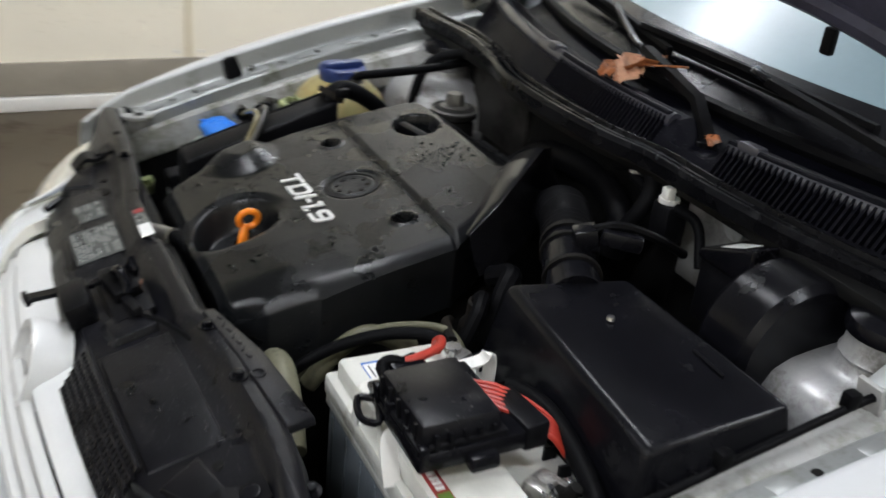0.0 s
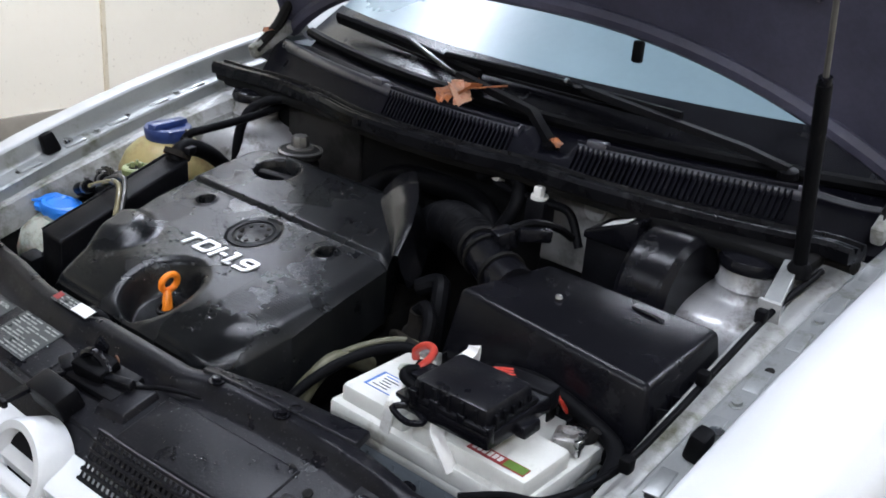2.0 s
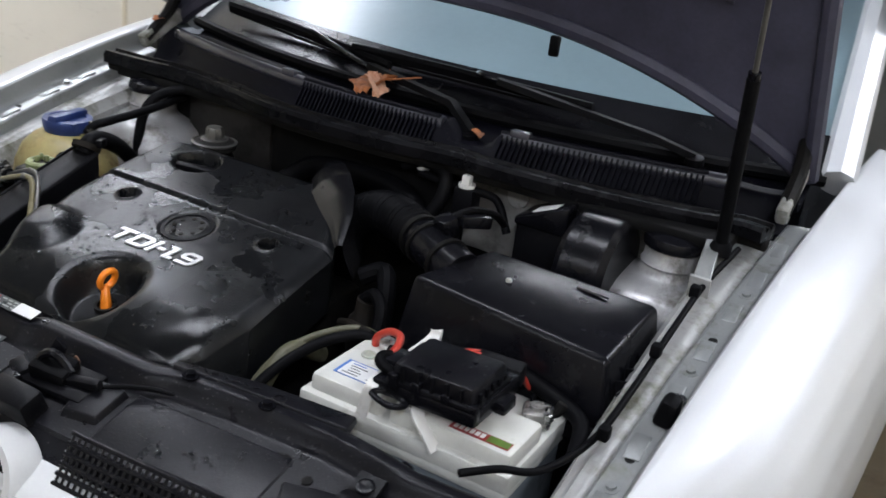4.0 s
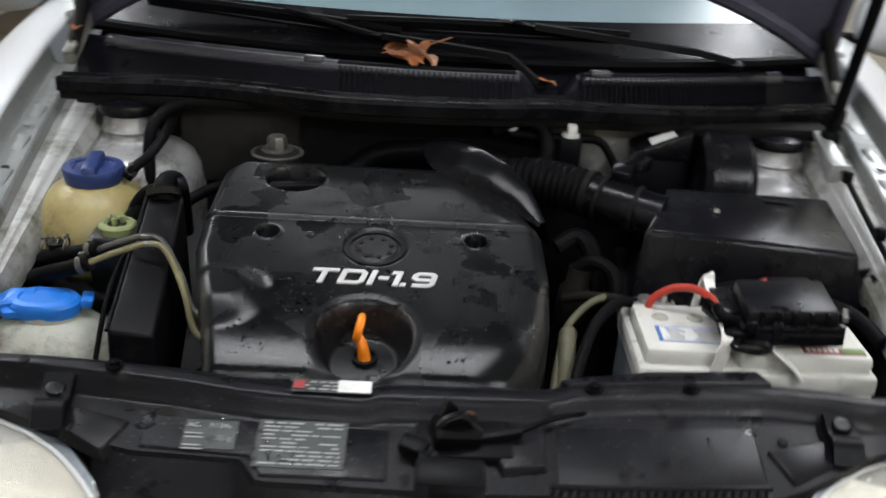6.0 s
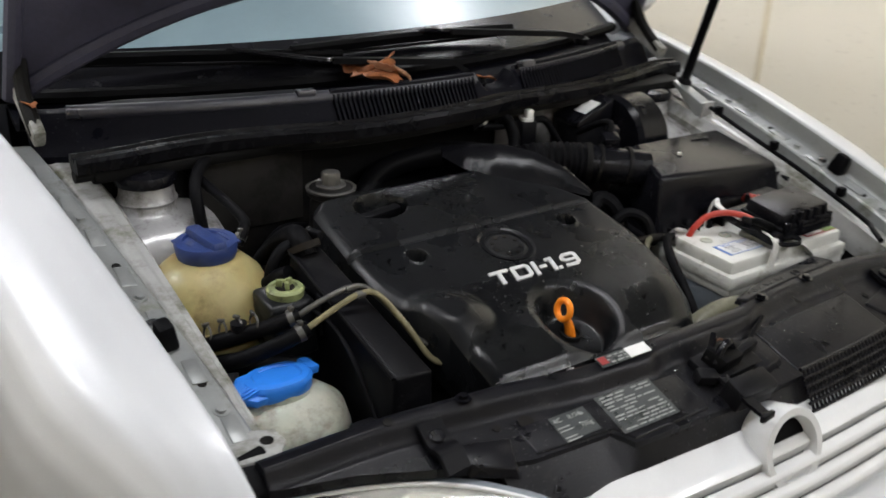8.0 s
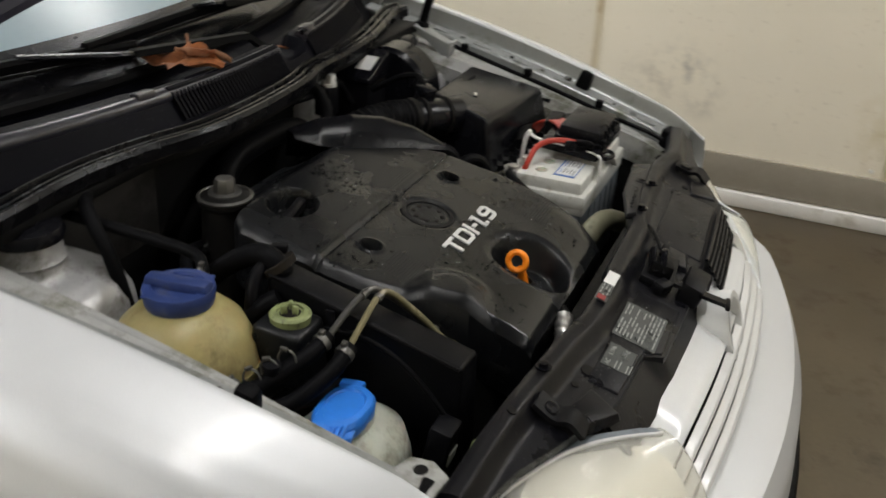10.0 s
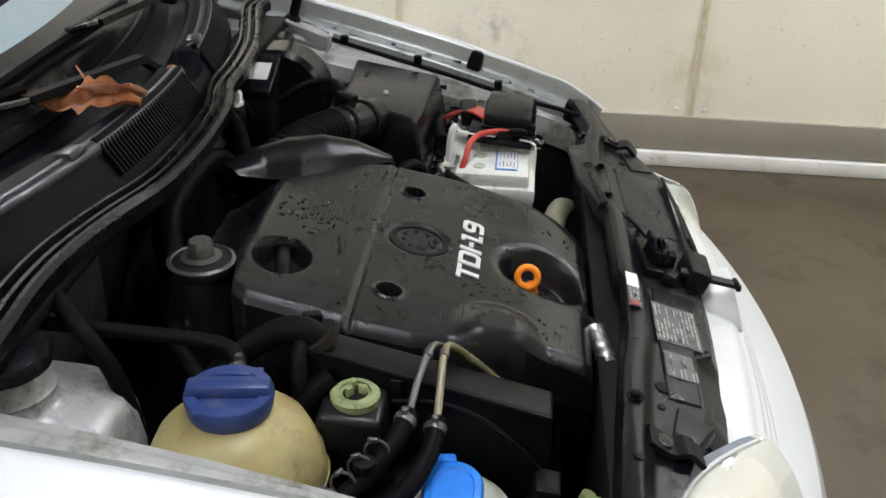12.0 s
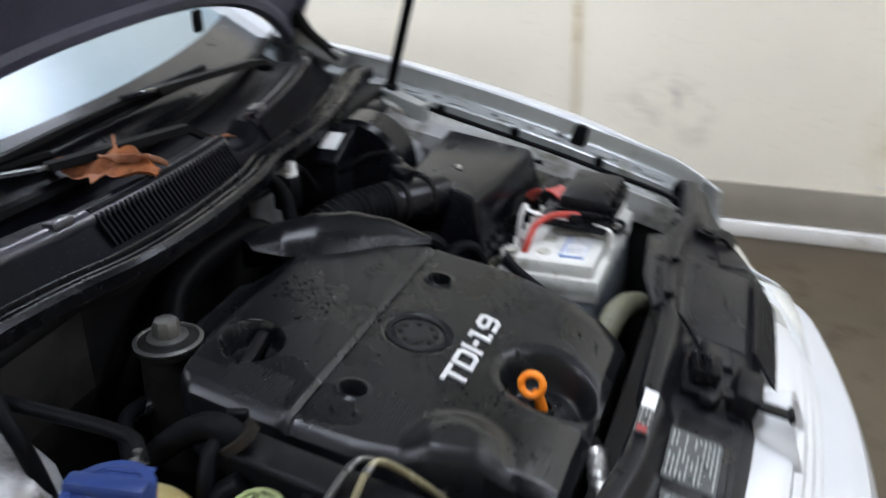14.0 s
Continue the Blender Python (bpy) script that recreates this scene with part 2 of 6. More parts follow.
M = dict(
    cover=mat("engine_cover_plastic", (0.0066, 0.0071, 0.0079), 0.29, var=0.35, scale=9, grain=900, bump=0.1, wet=0.26, wet_scale=11, puddles=[((-0.25, 0.05, 0.77), 0.09), ((0.03, 0.06, 0.77), 0.08), ((-0.12, 0.44, 0.86), 0.09), ((-0.29, 0.30, 0.83), 0.05)], dirt=(0.0115, 0.0115, 0.0118), dirt_amount=0.2, dirt_scale=6, spec=0.30, specks=0.08),
    black=mat("black_plastic", (0.0044, 0.0044, 0.0054), 0.42, var=0.3, scale=8, grain=400, bump=0.12, dirt=(0.014, 0.014, 0.014), dirt_amount=0.18, dirt_scale=14, spec=0.12, specks=0.05),
    slam=mat("slam_panel_plastic", (0.0055, 0.0055, 0.0072), 0.32, var=0.35, scale=7, grain=350, bump=0.15, wet=0.25, wet_scale=12, dirt=(0.026, 0.025, 0.025), dirt_amount=0.2, dirt_scale=9, spec=0.2, specks=0.16),
    gloss=mat("smooth_black_plastic", (0.0045, 0.0045, 0.006), 0.25, var=0.25, scale=12, grain=300, bump=0.1, dirt=(0.012, 0.012, 0.012), dirt_amount=0.1, dirt_scale=20, spec=0.2),
    cowl=mat("cowl_plastic", (0.0028, 0.0028, 0.0054), 0.5, var=0.35, scale=7, grain=420, bump=0.2, wet=0.06, wet_scale=10, dirt=(0.007, 0.007, 0.010), dirt_amount=0.1, dirt_scale=12, spec=0.09, specks=0.08),
    rubber=mat("rubber", (0.0036, 0.0036, 0.0042), 0.5, var=0.3, scale=15, grain=200, bump=0.2, dirt=(0.010, 0.009, 0.008), dirt_amount=0.12, dirt_scale=25, spec=0.06),
    dark=mat("grimy_engine_metal", (0.010, 0.0095, 0.009), 0.6, metal=0.2, var=0.5, scale=14, grain=120, bump=0.4, dirt=(0.02, 0.016, 0.012), dirt_amount=0.3, spec=0.12),
    paint=mat("silver_white_paint", (0.52, 0.535, 0.55), 0.42, metal=0.2, var=0.03, scale=3, grain=700, bump=0.01, coat=0.25, rough_var=0.1),
    metal=mat("dusty_painted_steel", (0.33, 0.33, 0.32), 0.40, metal=0.15, var=0.1, scale=8, grain=160, bump=0.1, dirt=(0.085, 0.085, 0.05), dirt_amount=0.5, dirt_scale=9),
    tower=mat("strut_tower_steel", (0.38, 0.38, 0.38), 0.33, metal=0.35, var=0.12, scale=10, grain=140, bump=0.12, dirt=(0.10, 0.09, 0.075), dirt_amount=0.38, dirt_scale=12),
    alu=mat("worn_aluminium", (0.45, 0.44, 0.42), 0.38, metal=0.9, var=0.3, scale=30, grain=200, bump=0.3, dirt=(0.08, 0.07, 0.06), dirt_amount=0.35, dirt_scale=40),
    batt_top=mat("battery_lid_white", (0.58, 0.58, 0.54), 0.42, var=0.06, scale=8, grain=200, bump=0.08, dirt=(0.28, 0.26, 0.21), dirt_amount=0.25, dirt_scale=16),
    batt=mat("battery_case_grey", (0.16, 0.18, 0.20), 0.4, var=0.15, scale=9, grain=200, bump=0.1, dirt=(0.06, 0.055, 0.05), dirt_amount=0.3),
    coolant=mat("yellowed_plastic", (0.30, 0.25, 0.105), 0.38, var=0.15, scale=9, grain=120, bump=0.08, dirt=(0.15, 0.11, 0.045), dirt_amount=0.3, dirt_scale=12, sub=0.15),
    washer=mat("milky_plastic", (0.42, 0.43, 0.36), 0.42, var=0.15, scale=9, grain=120, bump=0.08, dirt=(0.14, 0.13, 0.09), dirt_amount=0.35, dirt_scale=14, sub=0.15),
    navy=mat("dark_blue_cap", (0.018, 0.035, 0.13), 0.38, var=0.2, scale=20, grain=200, bump=0.1, dirt=(0.06, 0.07, 0.12), dirt_amount=0.25, dirt_scale=30),
    blue=mat("bright_blue_cap", (0.02, 0.17, 0.62), 0.4, var=0.12, scale=20, grain=200, bump=0.1),
    orange=mat("orange_plastic", (0.86, 0.24, 0.012), 0.35, var=0.08, scale=30, grain=200, bump=0.05),
    red=mat("red_cable", (0.40, 0.035, 0.02), 0.42, var=0.12, scale=40, grain=200, bump=0.05),
    letter=mat("silver_lettering", (0.62, 0.62, 0.62), 0.35, metal=0.2, var=0.1, scale=40, grain=200, bump=0.03),
    pale_green=mat("pale_green_cap", (0.20, 0.23, 0.10), 0.45, var=0.2, scale=40, grain=200, bump=0.1, dirt=(0.06, 0.06, 0.04), dirt_amount=0.25, dirt_scale=60),
    olive=mat("olive_hose", (0.095, 0.09, 0.055), 0.5, var=0.25, scale=20, grain=150, bump=0.15, dirt=(0.05, 0.045, 0.03), dirt_amount=0.3, dirt_scale=30),
    leaf=mat("dry_leaf", (0.30, 0.105, 0.035), 0.7, var=0.45, scale=30, grain=200, bump=0.3, dirt=(0.10, 0.035, 0.015), dirt_amount=0.35, dirt_scale=40),
    sticker=mat("white_sticker", (0.70, 0.70, 0.69), 0.4, var=0.04, scale=40, grain=300, bump=0.02),
    label=mat("grey_label", (0.05, 0.055, 0.055), 0.3, var=0.1, scale=40, grain=300, bump=0.02),
    print_=mat("pale_print", (0.27, 0.28, 0.27), 0.4, var=0.1, scale=60, grain=300, bump=0.0),
    blue_print=mat("blue_print", (0.06, 0.16, 0.45), 0.4, var=0.1, scale=60, grain=300, bump=0.0),
    green_print=mat("green_print", (0.10, 0.17, 0.03), 0.4, var=0.1, scale=60, grain=300, bump=0.0),
    red_print=mat("dull_red_print", (0.25, 0.03, 0.03), 0.4, var=0.1, scale=60, grain=300, bump=0.0),
    steel=mat("bright_steel", (0.55, 0.55, 0.54), 0.28, metal=1.0, var=0.15, scale=40, grain=200, bump=0.1),
    rust=mat("rusty_steel", (0.12, 0.06, 0.035), 0.7, metal=0.3, var=0.4, scale=60, grain=200, bump=0.4),
    chrome=mat("chrome_trim", (0.70, 0.71, 0.72), 0.15, metal=1.0, var=0.05, scale=20, grain=200, bump=0.0),
    grille=mat("grille_paint", (0.60, 0.61, 0.61), 0.33, var=0.03, scale=8, grain=300, bump=0.02, coat=0.4),
    ivory=mat("ivory_reflector", (0.82, 0.81, 0.75), 0.4, var=0.06, scale=12, grain=100, bump=0.05),
    wall=mat("cream_wall_panel", (0.88, 0.82, 0.68), 0.45, var=0.03, scale=1.5, grain=40, bump=0.05, specks=0.35, speck_tone=(0.34, 0.26, 0.16), speck_scale=60.0,
             marks=[((2.2, 0.25, 0.48), 0.13, (0.17, 0.16, 0.15)), ((2.2, 0.17, 0.38), 0.10, (0.36, 0.33, 0.27)), ((2.2, -0.49, 0.22), 0.10, (0.45, 0.32, 0.14)), ((2.2, -0.47, 0.36), 0.16, (0.62, 0.52, 0.28)), ((2.2, 0.36, 0.42), 0.12, (0.40, 0.36, 0.28))]),
    seam=mat("wall_seam_profile", (0.78, 0.70, 0.52), 0.5, var=0.1, scale=3, grain=60, bump=0.05, dirt=(0.55, 0.42, 0.22), dirt_amount=0.25, dirt_scale=9),
    band=mat("grey_plinth", (0.29, 0.26, 0.21), 0.5, var=0.12, scale=2, grain=50, bump=0.1),
    strip=mat("white_floor_strip", (0.74, 0.72, 0.68), 0.45, var=0.06, scale=4, grain=60, bump=0.05, dirt=(0.4, 0.36, 0.28), dirt_amount=0.2, dirt_scale=8),
    floor=mat("brown_concrete_floor", (0.070, 0.053, 0.031), 0.38, var=0.24, scale=2.2, grain=60, bump=0.2, specks=0.5, speck_tone=(0.022, 0.017, 0.011), speck_scale=42.0, dirt=(0.052, 0.040, 0.025), dirt_amount=0.3, dirt_scale=3.5),
    ceiling=mat("pale_ceiling", (0.34, 0.35, 0.36), 0.8, var=0.06, scale=2, grain=60, bump=0.05),
    lamp=mat("fluorescent_tube", (0.9, 0.9, 0.9), 0.4, var=0.0, bump=0.0, emit=(1.0, 0.97, 0.92, 26.0)),
    # pale blue-grey base, rough and about half transmitting
    glass=mat("pale_windscreen_glass", (0.20, 0.275, 0.305), 0.30, var=0.05, scale=3.5, grain=60, bump=0.02, trans=0.45, ior=1.5),
    lens=mat("headlight_plastic", (0.90, 0.89, 0.82), 0.16, var=0.0, bump=0.0, trans=0.8, ior=1.2, coat=1.0),
    water=mat("water", (0.9, 0.93, 0.95), 0.03, var=0.0, bump=0.0, trans=1.0, ior=1.33),
    # near-black base: the deep bay's shade put into the colour, grime over it
    bulkhead=mat("grimy_shaded_bulkhead", (0.006, 0.006, 0.006), 0.6, var=0.3, scale=6, grain=120, bump=0.2, dirt=(0.018, 0.016, 0.014), dirt_amount=0.3, dirt_scale=7, spec=0.08),
    firewall=mat("dusty_bulkhead_paint", (0.24, 0.235, 0.225), 0.45, var=0.15, scale=6, grain=120, bump=0.15, dirt=(0.06, 0.055, 0.048), dirt_amount=0.42, dirt_scale=8),
    seal=mat("wet_rubber_seal", (0.0042, 0.0042, 0.0052), 0.27, var=0.3, scale=15, grain=160, bump=0.15, dirt=(0.022, 0.022, 0.023), dirt_amount=0.14, dirt_scale=30, spec=0.16),
    pale_hose=mat("pale_olive_hose", (0.15, 0.145, 0.095), 0.45, var=0.2, scale=20, grain=150, bump=0.1, dirt=(0.08, 0.075, 0.05), dirt_amount=0.25, dirt_scale=25),
    flange=mat("dull_silver_paint", (0.27, 0.28, 0.275), 0.36, metal=0.45, var=0.08, scale=8, grain=200, bump=0.05, dirt=(0.12, 0.12, 0.085), dirt_amount=0.3, dirt_scale=11),
    clear=mat("clear_fuel_pipe", (0.17, 0.15, 0.085), 0.25, var=0.15, scale=30, grain=150, bump=0.03),
    grey_pipe=mat("grey_metal_pipe", (0.10, 0.097, 0.09), 0.35, metal=0.6, var=0.2, scale=30, grain=150, bump=0.1),
    white_plastic=mat("white_plastic", (0.70, 0.69, 0.66), 0.4, var=0.06, scale=20, grain=150, bump=0.05, dirt=(0.3, 0.27, 0.2), dirt_amount=0.2, dirt_scale=30),
    scoop=mat("glossy_scoop_plastic", (0.0045, 0.0045, 0.0055), 0.24, var=0.25, scale=8, grain=700, bump=0.04, spec=0.22),
    leaf_pale=mat("pale_dry_leaf", (0.44, 0.24, 0.15), 0.7, var=0.35, scale=40, grain=200, bump=0.3, dirt=(0.26, 0.09, 0.04), dirt_amount=0.35, dirt_scale=40),
    # base lightened and bluish: the ceiling's reflection on the lip put into colour
    cowl_lip=mat("sheen_cowl_lip", (0.030, 0.030, 0.040), 0.3, var=0.3, scale=12, grain=300, bump=0.06, dirt=(0.012, 0.012, 0.016), dirt_amount=0.2, dirt_scale=14, spec=0.8),
    # darkened copy of the firewall paint, for the shade under the bonnet
    shaded_bulkhead=mat("shaded_bulkhead_paint", (0.024, 0.0225, 0.021), 0.5, var=0.25, scale=7, grain=120, bump=0.15, dirt=(0.014, 0.013, 0.012), dirt_amount=0.4, dirt_scale=9, spec=0.2),
    hoodskin=mat("hood_liner", (0.050, 0.049, 0.076), 0.55, var=0.35, scale=5, grain=120, bump=0.3),
)


# ---- the garage ----
def build_room():
    r = ROOM
    cx, cy = (r["x0"] + r["x1"]) / 2, (r["y0"] + r["y1"]) / 2
    lx, ly = r["x1"] - r["x0"], r["y1"] - r["y0"]
    solid("floor", box(cx, cy, -0.05, lx + 0.4, ly + 0.4, 0.1), M["floor"], "damp brown coated concrete garage floor", "floor", kind="structure")
    solid("ceiling", box(cx, cy, r["z1"] + 0.06, lx + 0.4, ly + 0.4, 0.12), M["ceiling"], "pale painted garage ceiling", "ceiling", kind="structure")
    walls = dict(wall_east=(r["x1"] + 0.1, cy, 0.2, ly), wall_west=(r["x0"] - 0.1, cy, 0.2, ly),
                 wall_north=(cx, r["y1"] + 0.1, lx, 0.2), wall_south=(cx, r["y0"] - 0.1, lx, 0.2))
    for name, (x, y, sx, sy) in walls.items():
        w = solid(name, box(x, y, r["z1"] / 2, sx, sy, r["z1"]), M["wall"], "cream garage wall panels with scuffs and stains", "wall", kind="structure")
        if sx > sy:
            continue
        s = 1 if x > 0 else -1
        face = x - s * 0.1
        part("plinth", box(face - s * 0.004, y, 0.125, 0.016, sy, 0.13, 0.003), M["band"], w, "grey painted plinth band")
        part("floor_strip", box(face - s * 0.014, y, 0.028, 0.036, sy, 0.056, 0.006), M["strip"], w, "white kerb strip at the wall's foot")
        k = -0.487 if s > 0 else 0.66
        y_now = k - 3 * 1.07
        for i in range(10):
            yy = y_now + 1.07 * i
            if r["y0"] < yy < r["y1"]:
                part("panel_seam", box(face - s * 0.003, yy, 1.46, 0.012, 0.022, 2.54, 0.003), M["seam"], w, "yellowed seam profile")
                for b in (-0.05, 0.05):
                    for z in (0.215, 0.9):
                        part("rivet", lathe([(0, 0), (0.008, 0), (0.006, 0.004), (0, 0.005)], 10, (face, yy + b, z), (0, -90 * s, 0)), M["strip"], w)


build_room()


def ceiling_lamp():
    x, y, z = 0.0, 0.0, 0.0
    t = thing("ceiling_lamp", x, y, z, "unseen twin fluorescent batten lamp on the ceiling", "lamp", "ceiling lamps")
    part("housing", box(x, y, z - 0.03, 0.22, 1.5, 0.06, 0.01), M["strip"], t)
    for dx in (-0.06, 0.06):
        part("tube", sweep([(x + dx, y - 0.72, z - 0.075), (x + dx, y + 0.72, z - 0.075)], 0.016, 10, 1), M["lamp"], t, "glowing fluorescent tube")
    for dx in (-0.06, 0.06):
        for dy in (-0.725, 0.725):
            part("holder", box(x + dx, y + dy, z - 0.07, 0.03, 0.02, 0.05, 0.004), M["strip"], t)
    return t


first_lamp = ceiling_lamp()
first_lamp.matrix_basis = pose(LAMPS[0][0], LAMPS[0][1], ROOM["z1"], 0, 0, LAMPS[0][2])
for lx, ly, turn, watts in LAMPS[1:]:
    copy_thing(first_lamp, pose(lx, ly, ROOM["z1"], 0, 0, turn))
for lx, ly, turn, watts in LAMPS:
    ld = bpy.data.lights.new("tube_light", "AREA")
    ld.shape, ld.size, ld.size_y, ld.energy, ld.color = "RECTANGLE", 0.2, 1.45, watts, (0.96, 0.98, 1.0)
    lo = new("tube_light", ld)
    lo.matrix_basis = pose(lx, ly, ROOM["z1"] - 0.11, 0, 0, turn)

# ---- the car's body ----
car = thing("car", 0, 0, 0, "silver-white hatchback with its bonnet propped open", "car")


def crest(y):
    """Height of the wing's edge along the engine bay."""
    return 0.789 + 0.33 * y - 0.13 * y * y - 0.9 * max(0.0, 0.06 - y) ** 1.5


def edge(y, s=-1):
    """Half width of the bay at the wing's edge, on each side."""
    return 0.639 + 0.09 * y if s < 0 else 0.662 + 0.062 * y


WING = [(-0.003, -0.004), (0.0, 0.0), (0.005, 0.001), (0.03, -0.004), (0.065, -0.014), (0.10, -0.030), (0.13, -0.055),
        (0.152, -0.092), (0.166, -0.145), (0.172, -0.23), (0.168, -0.35), (0.152, -0.5)]
FLANGE = [(0.0, -0.001), (-0.003, -0.006), (-0.010, -0.030), (-0.014, -0.034), (-0.046, -0.037), (-0.050, -0.041), (-0.051, -0.064)]
for s in (-1, 1):
    def wing(u, v, s=s):
        y = -0.03 + 1.15 * v
        i = u * (len(WING) - 1)
        k = min(int(i), len(WING) - 2)
        a, b = WING[k], WING[k + 1]
        dx, dz = a[0] + (b[0] - a[0]) * (i - k), a[1] + (b[1] - a[1]) * (i - k)
        return (s * (edge(y, s) + dx * (step(-0.02, 0.25, y) * 0.4 + 0.6 if s < 0 else step(-0.03, 0.28, y) * 0.65 + 0.35)), y, crest(y) + dz)
    part("wing", sheet(wing, 44, 40, 0.0), M["paint"], car, "silver-white front wing")

    def flange(u, v, s=s):
        y = 0.0 + 0.76 * v
        i = u * (len(FLANGE) - 1)
        k = min(int(i), len(FLANGE) - 2)
        a, b = FLANGE[k], FLANGE[k + 1]
        return (s * (edge(y, s) + a[0] + (b[0] - a[0]) * (i - k)), y, crest(y) + a[1] + (b[1] - a[1]) * (i - k))
    part("wing_flange", sheet(flange, 16, 50, 0.0), M["flange"], car, "dull silver wing flange, dusty")

    def rail(u, v, s=s):
        y = 0.02 + 0.72 * v
        x = 0.575 + (edge(y, s) - 0.050 - 0.575) * u
        z = crest(y) - 0.060 - 0.02 * step(0.2, 0.0, u) + 0.003 * step(0.35, 0.45, u) * step(0.8, 0.7, u)
        return (s * x, y, z)
    rl = part("inner_rail", sheet(rail, 16, 60, 0.03), M["metal"], car, "dirty inner wing flange with bolts")
    for y in (0.12, 0.33, 0.52):
        part("bolt", lathe([(0, 0), (0.010, 0), (0.010, 0.002), (0.006, 0.002), (0.006, 0.006), (0, 0.006)], 12, (s * (edge(y, s) - 0.03), y, crest(y) - 0.0365), (15, s * -5, 0)), M["flange"], rl)
    for y in (0.165, 0.40):
        part("hole", lathe([(0, 0), (0.006, 0), (0.006, 0.0015), (0, 0.0015)], 14, (s * (edge(y, s) - 0.03), y, crest(y) - 0.0362), (15, s * -5, 0)), M["dark"], rl)
    for k in range(7):
        y = 0.09 + 0.095 * k
        part("pressed_pad", box(s * (edge(y, s) - 0.031), y, crest(y) - 0.0355, 0.020, 0.042, 0.004, 0.0018, (15, s * -5, 0)), M["flange"], rl)
    bx = s * (edge(0.234, s) - 0.020)
    bf = part("bump_stop", box(bx, 0.234, crest(0.234) - 0.018, 0.026, 0.032, 0.040, 0.007, (15, s * 10, 0), taper=0.8), M["rubber"], car, "black rubber bonnet bump stop")
    part("stop_screw", lathe([(0, 0), (0.009, 0), (0.009, 0.008), (0, 0.009)], 12, (s * (edge(0.272, s) - 0.022), 0.272, crest(0.272) - 0.036)), M["steel"], bf)
    # painted sheet metal in near-black, which stands in for the bay's shade
    part("inner_wing", box(s * 0.592, 0.38, 0.56, 0.02, 0.76, 0.36, 0.004, (0, s * 0, 0)), M["bulkhead"], car, "grimy inner wing sheet metal, shade in its colour")
    # strut tower
    tw = part("strut_tower", lathe([(0.120, 0.45), (0.119, 0.77), (0.114, 0.805), (0.102, 0.828), (0.085, 0.839), (0.062, 0.845), (0.050, 0.849), (0.046, 0.853), (0.044, 0.862), (0.046, 0.866), (0.043, 0.870), (0.041, 0.886), (0.039, 0.892), (0, 0.892)], 48, (s * 0.53, 0.62, 0.0),
                                   wob=lambda a, z: 1 - 0.055 * math.cos(4 * a) * step(0.846, 0.83, z)), M["tower"], car, "bare dirty metal strut tower")
    part("strut_cap", lathe([(0.034, 0.890), (0.046, 0.892), (0.0475, 0.900), (0.044, 0.908), (0.03, 0.914), (0, 0.916)], 28, (s * 0.53, 0.62, 0.0)), M["gloss"], tw, "black plastic strut cap")
    # hinge
    part("bonnet_hinge", box(s * 0.655, 0.765, 0.975, 0.02, 0.12, 0.03, 0.006, (25, 0, 0)), M["metal"], car, "dirty bonnet hinge arm")
    part("hinge_arm", sweep([(s * 0.655, 0.72, 0.955), (s * 0.655, 0.78, 1.0), (s * 0.65, 0.81, 1.05)], 0.012, 8, 6), M["dark"], car)
    # body side and wheel below the wing
    part("body_side", box(s * 0.835, 1.9, 0.55, 0.05, 1.9, 0.75, 0.02), M["paint"], car, "silver-white body side")
    for y in (0.35, 2.85):
        w = part("wheel", lathe([(0.16, -0.09), (0.29, -0.095), (0.31, -0.06), (0.31, 0.06), (0.29, 0.095), (0.16, 0.09)], 36, (s * 0.715, y, 0.31), (0, 90, 0)), M["rubber"], car, "black tyre")
        part("rim", lathe([(0.17, -0.06), (0.17, 0.075), (0.05, 0.05), (0, 0.05)], 24, (s * 0.715, y, 0.31), (0, 90 * s, 0)), M["alu"], w)

for s in (-1, 1):
    part("wing_tip", hull([(s * 0.602, 0.050, 0.784), (s * 0.646, 0.042, 0.780), (s * 0.640, -0.005, 0.758), (s * 0.590, 0.0, 0.764)],
                          [(s * 0.60, 0.055, 0.74), (s * 0.645, 0.045, 0.74), (s * 0.64, -0.005, 0.735), (s * 0.588, 0.0, 0.735)], 0.005), M["rubber"], car, "black rubber corner piece at the wing")

# insulation, base and shelf share the near-black with shade in the colour
part("bulkhead", box(-0.22, 0.66, 0.62, 0.76, 0.02, 0.60, 0.004), M["bulkhead"], car, "grimy dark bulkhead insulation, shade in its colour")
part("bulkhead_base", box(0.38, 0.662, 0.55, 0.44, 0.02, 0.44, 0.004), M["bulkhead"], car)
part("bulkhead_panel", box(0.38, 0.662, 0.845, 0.44, 0.02, 0.15, 0.004), M["firewall"], car, "dusty painted bulkhead panel")
# left panel: the bonnet's shade is put into its colour
part("bulkhead_panel", box(-0.355, 0.646, 0.835, 0.20, 0.012, 0.13, 0.004), M["shaded_bulkhead"], car, "grey bulkhead panel, shade in its colour")
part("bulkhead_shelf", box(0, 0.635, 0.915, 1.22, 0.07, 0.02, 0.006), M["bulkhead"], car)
part("bay_floor", box(0, 0.33, 0.25, 1.2, 0.8, 0.03, 0.004), M["dark"], car, "grimy undertray")
part("radiator_frame", box(0, 0.0, 0.52, 1.15, 0.05, 0.44, 0.006), M["dark"], car)
part("underbody", box(0, 1.9, 0.3, 1.5, 2.3, 0.16, 0.03), M["dark"], car)


# windscreen, roof and dashboard
def screen(u, v):
    x = (u - 0.5) * 1.36 * (1 - 0.14 * v)
    return (x, 0.755 + 0.32 * x * x * (1 - 0.4 * v) + 0.84 * v, 0.972 + 0.49 * v - 0.04 * v * v)


